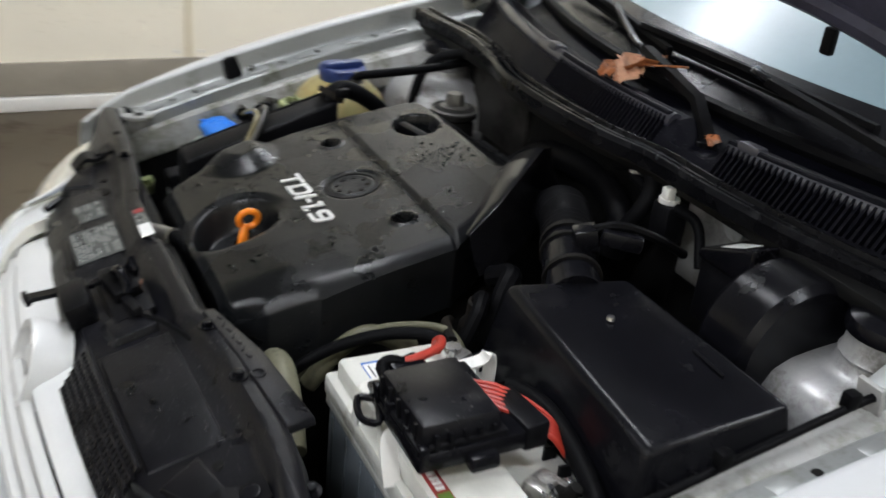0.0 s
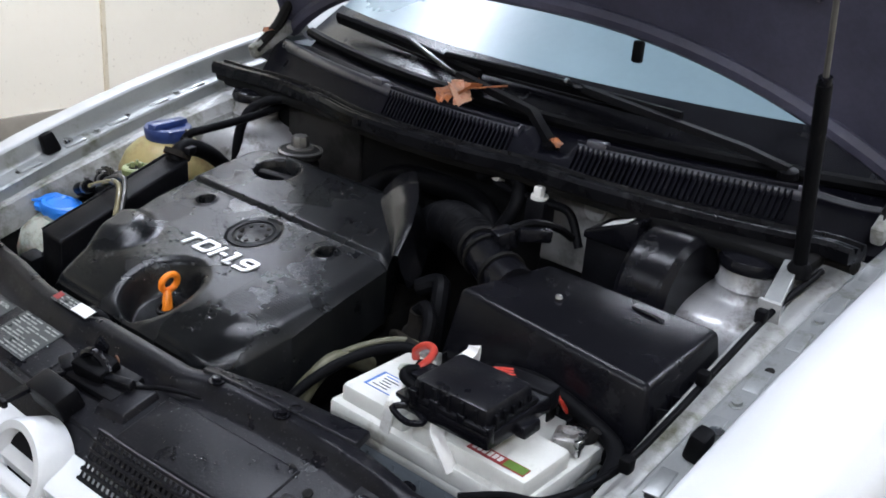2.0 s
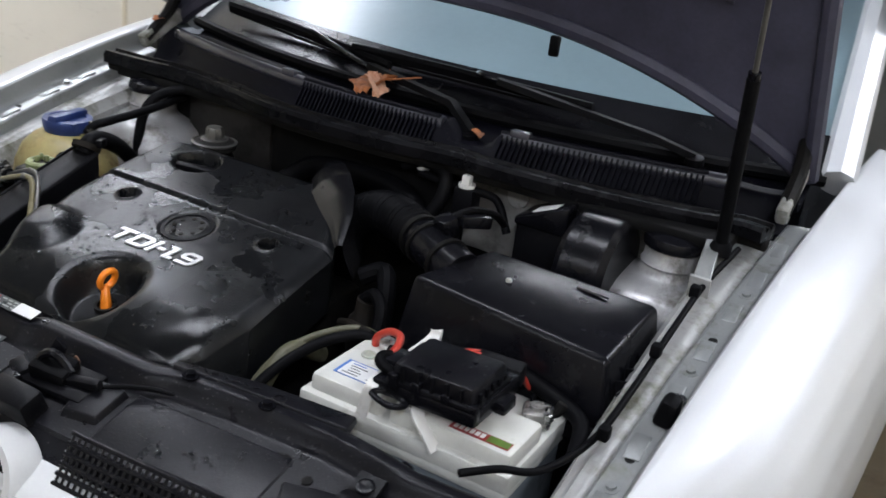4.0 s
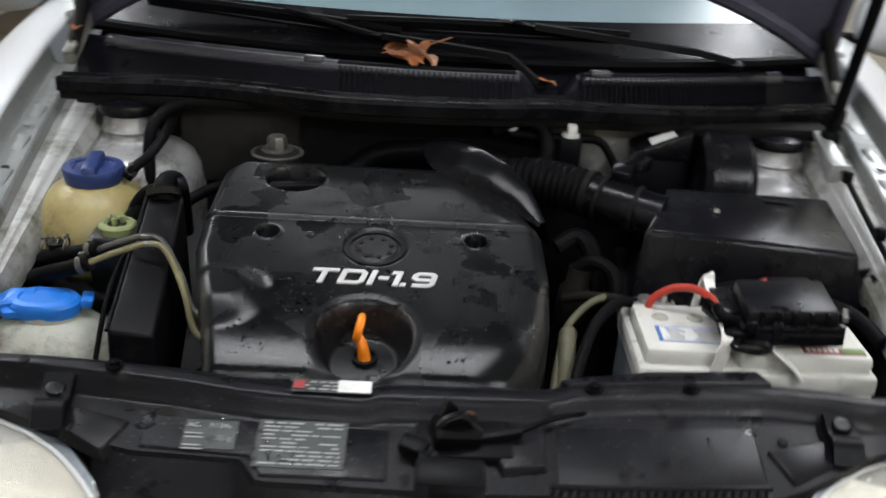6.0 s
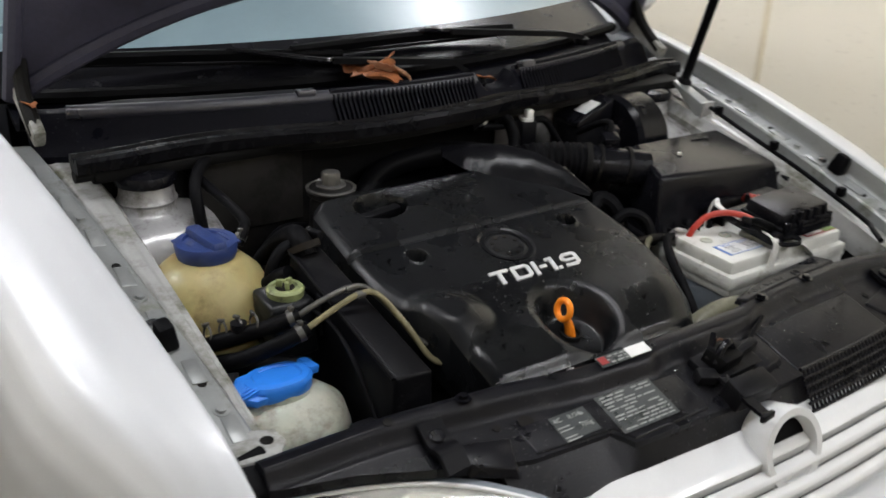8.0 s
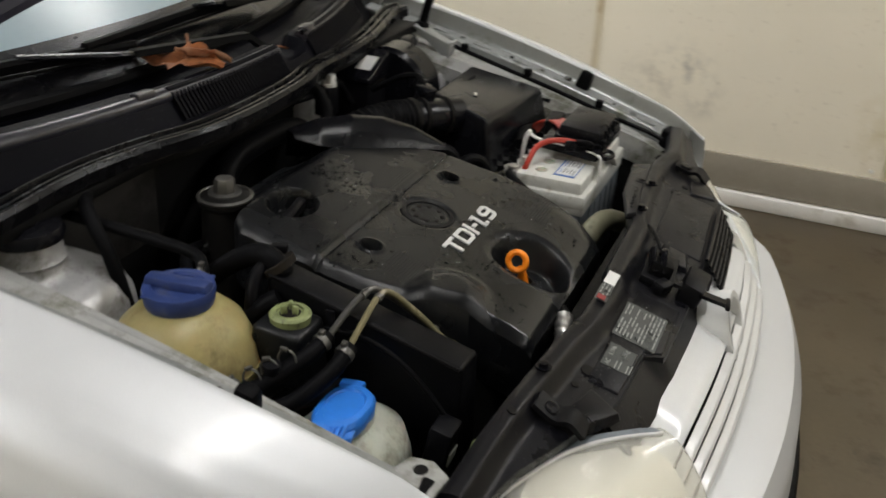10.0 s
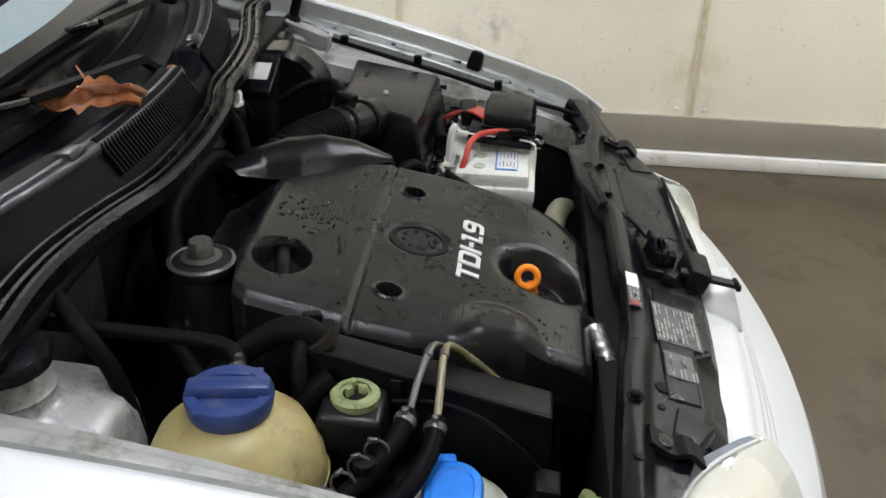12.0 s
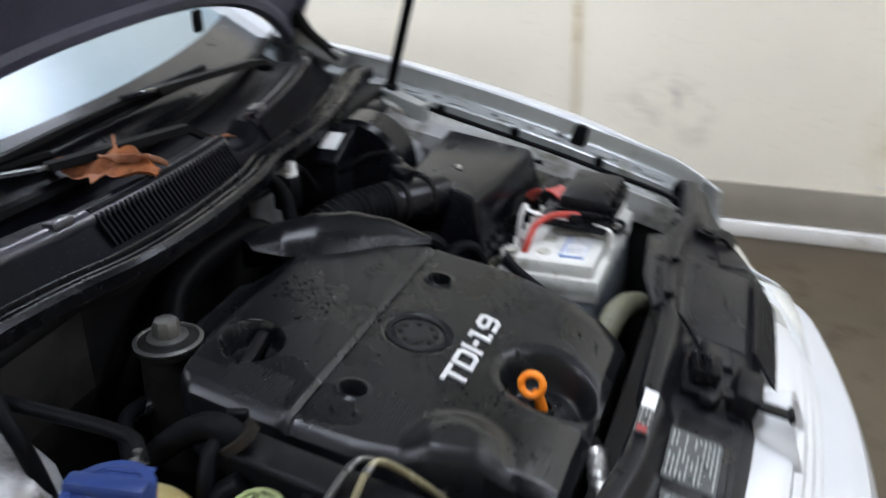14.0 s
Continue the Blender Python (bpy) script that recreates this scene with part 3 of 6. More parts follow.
ws = part("windscreen", sheet(screen, 28, 16, 0.005, (0, 0.5, -0.85)), M["glass"], car, "pale blue-grey windscreen with water drops")
ws.visible_shadow = False
part("black_frit", sheet(lambda u, v: tuple(a + b for a, b in zip(screen(u, 0.11 * v), (0, -0.002, 0.004))), 28, 3, 0.002), M["gloss"], ws, "black printed band at the glass edge")
part("windscreen_seal", sweep([screen(u / 14, 0.0) for u in range(15)], 0.012, 8, 3), M["rubber"], car)
part("dashboard", sheet(lambda u, v: ((u - 0.5) * 1.3, 0.93 + 0.55 * v + 0.2 * (u - 0.5) ** 2, 0.93 + 0.03 * math.sin(3.1 * v)), 20, 8, 0.25), M["gloss"], car, "dark dashboard behind the windscreen")
for s in (-1, 1):
    part("screen_pillar", sweep([Vector(screen(0.5 + 0.5 * s, k / 6)) + Vector((s * 0.02, 0, 0)) for k in range(7)], 0.03, 8, 3), M["paint"], car, "silver-white windscreen pillar")
part("roof", sheet(lambda u, v: ((u - 0.5) * 1.24, 1.58 + 1.9 * v, 1.40 + 0.06 * math.sin(3.1 * v) - 0.06 * (2 * u - 1) ** 4 - 0.3 * v ** 4), 16, 16, 0.03), M["paint"], car, "silver-white roof")
for s in (-1, 1):
    part("side_window", sheet(lambda u, v: (s * (0.79 - 0.17 * v), 1.2 + 2.0 * u - (0.3 - 0.75 * u) * v * 0.0, 0.92 + 0.46 * v), 8, 4, 0.005, (s, 0, 0)), M["gloss"], car, "dark side window")
part("tailgate", box(0, 3.3, 0.8, 1.5, 0.06, 0.9, 0.02), M["paint"], car)


# bonnet, turned up about its hinge line
HINGE_Y, HINGE_Z, LIFT = 0.83, 0.985, 62.0


def bonnet_at(x, d, below=0.0):
    a = radians(LIFT)
    return (x, HINGE_Y - d * math.cos(a) - below * -math.sin(a) * 0 + below * math.sin(a), HINGE_Z + d * math.sin(a) + below * math.cos(a))


def bonnet_outline(u, v, lift=0.0):
    x = (u - 0.5) * 2 * (0.665 - 0.05 * v)
    d0 = 0.205 - 0.205 * min(1.0, abs(x) / 0.665) ** 2.5
    d = d0 + (0.98 - 0.07 * (2 * u - 1) ** 2 - d0) * v
    bulge = 0.03 * math.sin(3.14 * v) * (1 - 0.5 * (2 * u - 1) ** 2)
    return bonnet_at(x, d, lift + bulge)


bon = part("bonnet", sheet(lambda u, v: bonnet_outline(u, v, 0.012), 36, 30, 0.006, (0, -0.88, -0.47)), M["hoodskin"], car, "open bonnet with dark underside")
part("bonnet_skin", sheet(lambda u, v: bonnet_outline(u, v, 0.02), 36, 30, 0.006, (0, 0.88, 0.47)), M["paint"], bon, "silver-white outer skin")
part("bonnet_rim", sweep([bonnet_outline(k / 20, 0.0, 0.004) for k in range(21)], 0.016, 8, 3), M["hoodskin"], bon)
for s in (0, 1):
    part("bonnet_rib", sweep([bonnet_outline(s, k / 10, 0.004) for k in range(11)], 0.014, 8, 2), M["hoodskin"], bon)
part("bonnet_rib", sweep([bonnet_outline(0.1 + 0.8 * k / 12, 0.25, -0.002) for k in range(13)], 0.018, 8, 2), M["hoodskin"], bon)
part("seal_hook", box(0.232, 0.752, 1.118, 0.018, 0.012, 0.035, 0.004), M["rubber"], bon, "small black rubber stop")


# cowl
def bow(x):
    return 0.32 * x * x


COWL = [(0.0, 0.925), (0.012, 0.938), (0.034, 0.970), (0.042, 0.976), (0.066, 0.979), (0.074, 0.974), (0.084, 0.953), (0.115, 0.948), (0.14, 0.958), (0.16, 0.972)]


def cowl(u, v):
    x = (u - 0.5) * 1.32
    d = 0.16 * v
    z = ramp(d, COWL)
    notch = step(0.05, 0.02, abs(x - 0.155)) * step(0.02, 0.035, d) * step(0.12, 0.08, d)
    z -= 0.03 * notch
    z += 0.006 * step(-0.20, -0.26, x) * step(0.02, 0.05, d) * step(0.11, 0.08, d) - 0.012 * step(0.5, 0.62, abs(x))
    return (x, 0.605 + d + bow(x), z)


cw = part("cowl", sheet(cowl, 100, 52, 0.012), M["cowl"], car, "black plastic windscreen cowl, wet and dusty")
# lip and clips carry a painted-in sheen, lighter than the cowl
part("cowl_ridge", sweep([(x / 20, 0.605 + 0.042 + bow(x / 20), 0.9715) for x in range(-12, 0)], 0.0125, 14, 3), M["cowl_lip"], cw, "smooth rounded lip")
part("cowl_ridge", sweep([(-0.05 + x / 20, 0.605 + 0.042 + bow(-0.05 + x / 20), 0.9715) for x in range(0, 4)], 0.0125, 14, 3), M["cowl_lip"], cw)
part("cowl_ridge", sweep([(0.205 + x / 20, 0.605 + 0.042 + bow(0.205 + x / 20), 0.9715) for x in range(0, 8)], 0.0125, 14, 3), M["cowl_lip"], cw)
for x in (-0.235, 0.235):
    part("ridge_clip", box(x, 0.605 + 0.043 + bow(x), 0.982, 0.034, 0.022, 0.014, 0.004, (-8, 0, math.degrees(math.atan(0.64 * x)))), M["cowl_lip"], cw)
for x0, x1 in ((-0.195, 0.095), (0.205, 0.53)):
    n = int((x1 - x0) / 0.0085)
    part("grille_frame", sweep([(x0 + (x1 - x0) * k / 8, 0.605 + 0.038 + bow(x0 + (x1 - x0) * k / 8), 0.981) for k in range(9)], 0.005, 8, 3), M["cowl"], cw)
    for k in range(n):
        x = x0 + (x1 - x0) * (k + 0.5) / n
        part("grille_slat", box(x, 0.605 + 0.021 + bow(x), 0.958, 0.0035, 0.007, 0.046, 0.0, (-34, 0, 0)), M["cowl"], cw)
SEAL_SEC = [(-1.2, -0.7), (1.2, -0.7), (1.25, 0.35), (0.95, 0.75), (0.62, 0.75), (0.42, 0.25), (0.2, 0.15), (0.05, 0.6), (-0.25, 0.6), (-0.4, 0.15), (-0.62, 0.25), (-0.8, 0.8), (-1.05, 0.8), (-1.3, 0.35)]
SEAL = [(-0.635, 0.61, 0.938), (-0.56, 0.612, 0.938), (-0.48, 0.62, 0.938), (-0.40, 0.618, 0.938), (-0.31, 0.602, 0.938), (-0.22, 0.578, 0.938), (-0.13, 0.570, 0.938), (-0.03, 0.570, 0.939), (0.06, 0.578, 0.939),
        (0.14, 0.597, 0.938), (0.24, 0.602, 0.936), (0.36, 0.615, 0.934), (0.46, 0.637, 0.932), (0.55, 0.660, 0.932), (0.61, 0.672, 0.934), (0.65, 0.662, 0.936)]
part("bonnet_seal", sweep(SEAL, 0.0155, 8, 6, section=SEAL_SEC), M["seal"], car, "ribbed black rubber bonnet seal")
part("seal_rail", sweep([(x, y + 0.004, z - 0.018) for x, y, z in SEAL], 0.012, 8, 4), M["dark"], car)

# front end: bumper, grille, headlights
def nose(x):
    """Front of the bumper at half width x."""
    return -0.308 + 0.30 * abs(x) ** 2.0 + 1.2 * max(0.0, abs(x) - 0.55) ** 1.5


NOSE = [(0.0, 0.141, 0.612), (0.14, 0.070, 0.606), (0.26, 0.012, 0.585), (0.36, -0.008, 0.545), (0.55, -0.016, 0.46), (0.75, -0.004, 0.36), (1.0, 0.04, 0.20)]


def bumper_at(u, v):
    x = (u - 0.5) * 1.62
    return (x, nose(x) + ramp(v, [(a, b) for a, b, c in NOSE]), ramp(v, [(a, c) for a, b, c in NOSE]))


part("bumper", sheet(bumper_at, 48, 30, 0.02, (0, 1, 0)), M["paint"], car, "silver-white front bumper")
part("bumper_strip", sweep([((k / 20 - 0.5) * 1.5, nose((k / 20 - 0.5) * 1.5) - 0.012, 0.43) for k in range(21)], 0.016, 8, 3), M["rubber"], car, "black bumper rubbing strip")
gr = part("grille_surround", sheet(lambda u, v: ((u - 0.5) * 0.70, -0.146 + 0.18 * ((u - 0.5) * 0.70) ** 2 - 0.085 * v, 0.690 - 0.10 * v), 40, 8, 0.02, (0, 0.8, -0.5)), M["dark"], car, "radiator grille with silver-white bars")
STEPS = [(-0.143, 0.708, -0.190, 0.693, 0.016), (-0.192, 0.678, -0.206, 0.672, 0.014), (-0.206, 0.656, -0.219, 0.650, 0.014), (-0.219, 0.634, -0.232, 0.628, 0.016)]
for y0, z0, y1, z1, h in STEPS:
    part("grille_bar", sheet(lambda u, v: ((u - 0.5) * 0.71, (y0 + (y1 - y0) * v) + 0.18 * ((u - 0.5) * 0.71) ** 2, z0 + (z1 - z0) * v - 0.004 * step(0.8, 1.0, v) - 0.03 * (2 * u - 1) ** 6), 40, 8, h, (0, 0.25, -1)), M["grille"], gr)
part("badge_ring", lathe([(0.040, -0.035), (0.054, -0.035), (0.056, 0.004), (0.054, 0.012), (0.044, 0.012), (0.040, 0.004), (0.040, -0.035)], 40, (0.02, -0.184, 0.690), (72, 0, 0)), M["grille"], gr, "empty badge ring")
part("badge_well", lathe([(0, 0.0), (0.041, 0.0), (0.041, 0.004), (0, 0.004)], 28, (0.02, -0.176, 0.6875), (72, 0, 0)), M["rubber"], gr)
part("badge_shard", prism([(-0.026, -0.026), (0.0, -0.036), (0.024, -0.027), (0.008, -0.020), (-0.010, -0.021)], -0.002, 0.002, 0.0005, at=(0.02, -0.180, 0.686), rot=(72, 0, 0)), M["ivory"], gr, "broken piece of the badge")
HL = [(0.345, -0.15), (0.36, -0.125), (0.40, -0.075), (0.44, -0.042), (0.48, -0.02), (0.53, 0.0), (0.60, 0.02), (0.66, 0.05)]
for s in (-1, 1):
    def lamp_glass(u, v, s=s):
        x = 0.345 + 0.315 * u
        y = ramp(x, HL)
        f = nose(x + 0.04) + (0.02 if s < 0 else 0.05)
        return (s * (x + (0.05 if s < 0 else 0.0) * v * u), y + (f - y) * v, 0.735 + 0.018 * math.sin(3.14 * min(1.0, v * 1.5)) * math.sin(3.14 * u) - 0.02 * v - 0.125 * v * v)
    hl = part("headlight", sheet(lamp_glass, 24, 14, 0.004), M["lens"], car, "hazed clear headlight")
    hl.visible_shadow = False
    part("reflector", sheet(lambda u, v, s=s: (lamp_glass(u, v)[0], lamp_glass(u, v)[1] + 0.01, lamp_glass(u, v)[2] - 0.03 - 0.04 * math.sin(3.1 * v) * math.sin(3.1 * u)), 16, 12, 0.02), M["ivory"], hl, "pale reflector behind the lens")
    part("lamp_rim", sweep([(s * x, y, 0.737 - 0.02 * step(0.42, 0.36, x)) for x, y in HL[1:]], 0.006, 8, 4), M["gloss"], hl)
    part("lens_flange", sheet(lambda u, v, s=s: tuple(Vector(lamp_glass(0.02 + 0.96 * u, 0.015 + 0.11 * v)) + Vector((0, 0, 0.002))), 30, 4, 0.001), M["batt"], hl, "grey flange round the lens")
    part("lens_bead", sweep([tuple(Vector(lamp_glass(0.02 + 0.96 * k / 16, 0.135)) + Vector((0, 0, 0.001))) for k in range(17)], 0.0028, 8, 2), M["grille"], hl)
    part("lamp_label", box(s * 0.50, -0.02, 0.7385, 0.05, 0.016, 0.001, 0.0, (6, 0, s * 25)), M["sticker"], hl)


# ---- the slam panel over the radiator ----
REAR = [(-0.62, 0.03), (-0.509, 0.026), (-0.30, 0.008), (-0.216, -0.004), (-0.09, -0.010), (-0.08, -0.002), (0.0, 0.0), (0.11, 0.002), (0.14, 0.014), (0.23, 0.024), (0.35, 0.030), (0.41, 0.026), (0.46, 0.016), (0.52, 0.024), (0.62, 0.04)]
FRONT = [(-0.62, -0.01), (-0.53, -0.03), (-0.45, -0.06), (-0.38, -0.082), (-0.33, -0.094), (-0.215, -0.099), (-0.195, -0.124), (0.0, -0.128), (0.33, -0.12), (0.37, -0.105), (0.45, -0.06), (0.53, -0.03), (0.62, -0.01)]


def slam_z(x, y):
    r = ramp(x, REAR)
    z = 0.79 + 0.28 * min(y, 0.0) - 0.05 * max(0.0, abs(x) - 0.45)
    d = r - y
    z += 0.003 * step(0.004, 0.016, d) * step(0.036, 0.026, d) - 0.016 * step(0.026, 0.044, d)
    z -= 0.014 * step(0.007, 0.0, d)
    return z


def slam(u, v):
    x = (u - 0.5) * 1.24
    y = ramp(x, FRONT) + (ramp(x, REAR) - ramp(x, FRONT)) * v
    return (x, y, slam_z(x, y))


sp = thing("slam_panel", 0, 0, 0.78, "black plastic slam panel cover with labels, dusty and wet", "slam panel")
body = part("panel", sheet(slam, 120, 40, 0.012), M["slam"], sp)
def drop(u, v):
    x = (u - 0.5) * 0.74
    y0 = ramp(x, FRONT) + 0.003
    return (x, y0 + (-0.148 + 0.18 * x * x - y0) * v, (slam_z(x, y0) - 0.004) * (1 - v) + 0.700 * v)


part("front_drop", sheet(drop, 60, 8, 0.008, (0, 1, 0)), M["slam"], sp)
for k in range(6):
    part("louvre", sweep([(0.10 + 0.23 * i / 6, -0.128 - 0.006 * k - 0.002 + 0.15 * (0.10 + 0.23 * i / 6) ** 2, 0.752 - 0.010 * k) for i in range(7)], 0.0030, 6, 1), M["slam"], sp)
for i in range(26):
    x = 0.104 + 0.0088 * i
    part("louvre_rib", sweep([(x, -0.129 + 0.15 * x * x, 0.754), (x, -0.161 + 0.15 * x * x, 0.701)], 0.0024, 4, 1), M["slam"], sp)


def on_slam(x, y, up=0.0):
    return (x, y, slam_z(x, y) + up)


# ---- engine ----
solid("engine", box(-0.1, 0.27, 0.53, 0.40, 0.40, 0.42, 0.03), M["dark"], "grimy dark diesel engine block below its cover", "engine")

LEFT = [(0.03, -0.285), (0.10, -0.30), (0.16, -0.318), (0.25, -0.34), (0.32, -0.343), (0.44, -0.338), (0.458, -0.325), (0.475, -0.235), (0.53, -0.215)]
RIGHT = [(0.03, 0.075), (0.08, 0.105), (0.14, 0.122), (0.22, 0.126), (0.32, 0.122), (0.36, 0.10), (0.45, 0.03), (0.53, -0.06)]


def cover_z(x, y):
    z = 0.817 + 0.2 * (y - 0.197)
    z -= 2.5 * max(0.0, 0.13 - y) ** 2 + 0.006 * step(0.046, 0.034, y)
    l, r = x - ramp(y, LEFT), ramp(y, RIGHT) - x
    z -= 0.012 * max(0.0, 1 - l / 0.018) ** 2 + 0.012 * max(0.0, 1 - r / 0.022) ** 2
    z -= 0.016 * max(0.0, 1 - r / 0.06) ** 2 * step(0.24, 0.08, y)
    z -= 0.004 * step(0.006, 0.0, abs(y - 0.322)) - 0.003 * step(0.31, 0.33, y)
    z -= 0.045 * step(0.455, 0.53, y)
    # bowl of the dipstick
    d = math.hypot((x + 0.105) / 1.0, (y - 0.098) / 1.0)
    z -= 0.003 * step(0.072, 0.060, d) + 0.044 * step(0.062, 0.040, d)
    # screw holes and oil filler recess
    for hx, hr in ((-0.25, 0.015), (0.03, 0.015)):
        d = math.hypot(x - hx, y - 0.286)
        z -= 0.04 * step(hr, hr - 0.004, d)
        z += 0.002 * step(hr + 0.006, hr + 0.002, d)
    d = math.hypot((x + 0.232) / 1.25, y - 0.42)
    z -= 0.03 * step(0.036, 0.028, d)
    # round bulge at the side
    d = math.hypot((x + 0.288) / 1.15, (y - 0.152))
    z += 0.017 * step(0.064, 0.020, d)
    # shallow round badge seat
    d = math.hypot(x + 0.104, y - 0.265)
    z -= 0.003 * step(0.044, 0.041, d) - 0.002 * step(0.031, 0.029, d) + 0.001 * step(0.027, 0.025, d)
    return z


def cover(u, v):
    y = 0.034 + 0.496 * v
    x = ramp(y, LEFT) + (ramp(y, RIGHT) - ramp(y, LEFT)) * u
    return (x, y, cover_z(x, y))


ec = thing("engine_cover", -0.1, 0.27, 0.74, "black plastic engine cover, wet with water drops", "engine cover")
part("shell", sheet(cover, 190, 200, 0.085), M["cover"], ec)
GLYPHS = dict(T=(0.95, [[(0, 0.9), (0.95, 0.9)], [(0.475, 0), (0.475, 0.82)]]),
              D=(0.95, [[(0.1, 0.1), (0.1, 0.9), (0.72, 0.9), (0.85, 0.77), (0.85, 0.23), (0.72, 0.1), (0.1, 0.1)]]),
              I=(0.2, [[(0.1, 0), (0.1, 1)]]), dash=(0.36, [[(0, 0.5), (0.36, 0.5)]]),
              one=(0.42, [[(0.02, 0.9), (0.3, 0.9), (0.3, 0)]]), dot=(0.2, [[(0, 0.1), (0.2, 0.1)]]),
              nine=(0.9, [[(0.1, 0.1), (0.68, 0.1), (0.8, 0.22), (0.8, 0.78), (0.68, 0.9), (0.22, 0.9), (0.1, 0.78), (0.1, 0.6), (0.22, 0.48), (0.74, 0.48)]]))


def glyph(strokes, half, depth):
    """Wide block letter from mitred strokes."""
    own = bmesh.new()
    for line in strokes:
        p = [Vector(q) for q in line]
        shut = (p[0] - p[-1]).length < 1e-6
        p = p[:-1] if shut else p
        n = len(p)
        rails = []
        for i, q in enumerate(p):
            a = (q - p[i - 1]).normalized() if shut or i else (p[1] - q).normalized()
            b = (p[(i + 1) % n] - q).normalized() if shut or i < n - 1 else a
            na, nb = Vector((-a.y, a.x)), Vector((-b.y, b.x))
            m = (na + nb).normalized()
            m = m * (half / max(0.4, m.dot(na)))
            rails.append([own.verts.new((*(q + m * k), z)) for z in (0, depth) for k in (1, -1)])
        for i in range(n if shut else n - 1):
            c, d = rails[i], rails[(i + 1) % n]
            for e, f in ((0, 1), (1, 3), (3, 2), (2, 0)):
                own.faces.new((c[e], c[f], d[f], d[e]))
        if not shut:
            for c in (rails[0], rails[-1]):
                own.faces.new((c[0], c[1], c[3], c[2]))
    return own


tilt, pen = math.degrees(math.atan(0.2)), 0.0
for key in ("T", "D", "I", "dash", "one", "dot", "nine"):
    wide, strokes = GLYPHS[key]
    bm = glyph(strokes, 0.1, 0.07)
    for v in bm.verts:
        v.co.x = (v.co.x + pen + 0.2 * v.co.y) * 0.0350
        v.co.y *= 0.0300
        v.co.z *= 0.03
    bm.transform(pose(-0.185, 0.181, 0.8142, tilt, 0, 0))
    part("letter", bm, M["letter"], ec, "raised silver letter", smooth=False)
    pen += wide + (0.04 if key in ("one", "dash") else 0.13)
VANE = [((-0.050, 0.522), (-0.035, 0.548), 0.004), ((-0.038, 0.480), (0.000, 0.512), 0.026), ((-0.012, 0.440), (0.040, 0.472), 0.036),
        ((0.032, 0.403), (0.078, 0.430), 0.036), ((0.078, 0.368), (0.108, 0.385), 0.024), ((0.118, 0.330), (0.128, 0.334), 0.002)]


def scoop(u, v):
    """Low hump: a slope up from the cover, a sharp crest, and a steep outer face."""
    i = v * (len(VANE) - 1)
    k = min(int(i), len(VANE) - 2)
    f = i - k
    (ax, ay), (cx, cy), h = [[p + (q - p) * f for p, q in zip(m, n)] if isinstance(m, tuple) else m + (n - m) * f for m, n in zip(VANE[k], VANE[k + 1])]
    base = 0.8215 + 0.2 * (ay - 0.197)
    w = min(1.0, u / 0.62)
    out = max(0.0, (u - 0.62) / 0.38)
    z = base + h * (math.sin(1.5708 * w) ** 0.9) - 0.004 * step(0.0, 0.2, 0.2 - u)
    return (ax + (cx - ax) * w + 0.016 * out ** 1.5, ay + (cy - ay) * w + 0.012 * out ** 1.5, z - (h + 0.05) * out)


part("air_scoop", sheet(scoop, 26, 50, 0.0), M["scoop"], ec, "low air scoop hump at the cover's rear corner")
part("filler_cap", box(-0.232, 0.42, 0.848, 0.075, 0.016, 0.02, 0.005, (11, 0, 12)), M["black"], ec, "black oil filler cap grip")
ds = thing("dipstick", -0.105, 0.10, 0.76, "orange plastic dipstick ring handle", "dipstick")
part("ring", sweep([(-0.112 + 0.003 * math.sin(a), 0.117 + 0.0135 * math.cos(a), 0.788 + 0.0135 * math.sin(a)) for a in np.linspace(0, 2 * math.pi, 29)], 0.0048, 10, 1), M["orange"], ds)
part("stem", sweep([(-0.112, 0.113, 0.778), (-0.107, 0.109, 0.766), (-0.103, 0.106, 0.742)], lambda f: 0.0055 + 0.003 * f, 10, 4), M["orange"], ds)


def hose(name, points, r, material, label, clamp=(), group="", n=8):
    """A loose hose or cable with optional steel clamps at its ends."""
    t = thing(name, *points[0], label, name.split("_")[-1], group)
    part("tube", sweep(points, r, 14, n), M[material], t)
    line = [Vector(p) for p in points]
    for k in clamp:
        a, b = (line[0], line[1]) if k == 0 else (line[-1], line[-2])
        d = (b - a).normalized()
        c = a + d * 0.012
        part("clamp", sweep([c - d * 0.004, c + d * 0.004], r * 1.16, 16, 1), M["grey_pipe"], t, "dull steel hose clamp")
        part("clamp_ear", box(*(c + Vector((0, 0, r * 1.25))), 0.007, 0.007, 0.008, 0.001), M["grey_pipe"], t)
    return t


def bolt(at, r=0.007, parent=None, material="steel", rot=(0, 0, 0)):
    return part("bolt", lathe([(0, 0), (r * 1.7, 0), (r * 1.7, 0.002), (r, 0.002), (r * 0.95, 0.007), (0, 0.0075)], 6 if r > 0.006 else 12, at, rot), M[material], parent)


# ---- slam panel fittings ----
SLOPE = math.degrees(math.atan(0.28))


def on_field(x, y, up=0.0):
    """A place on the flat middle of the slam panel."""
    return (x, y, 0.774 + 0.28 * y + up)


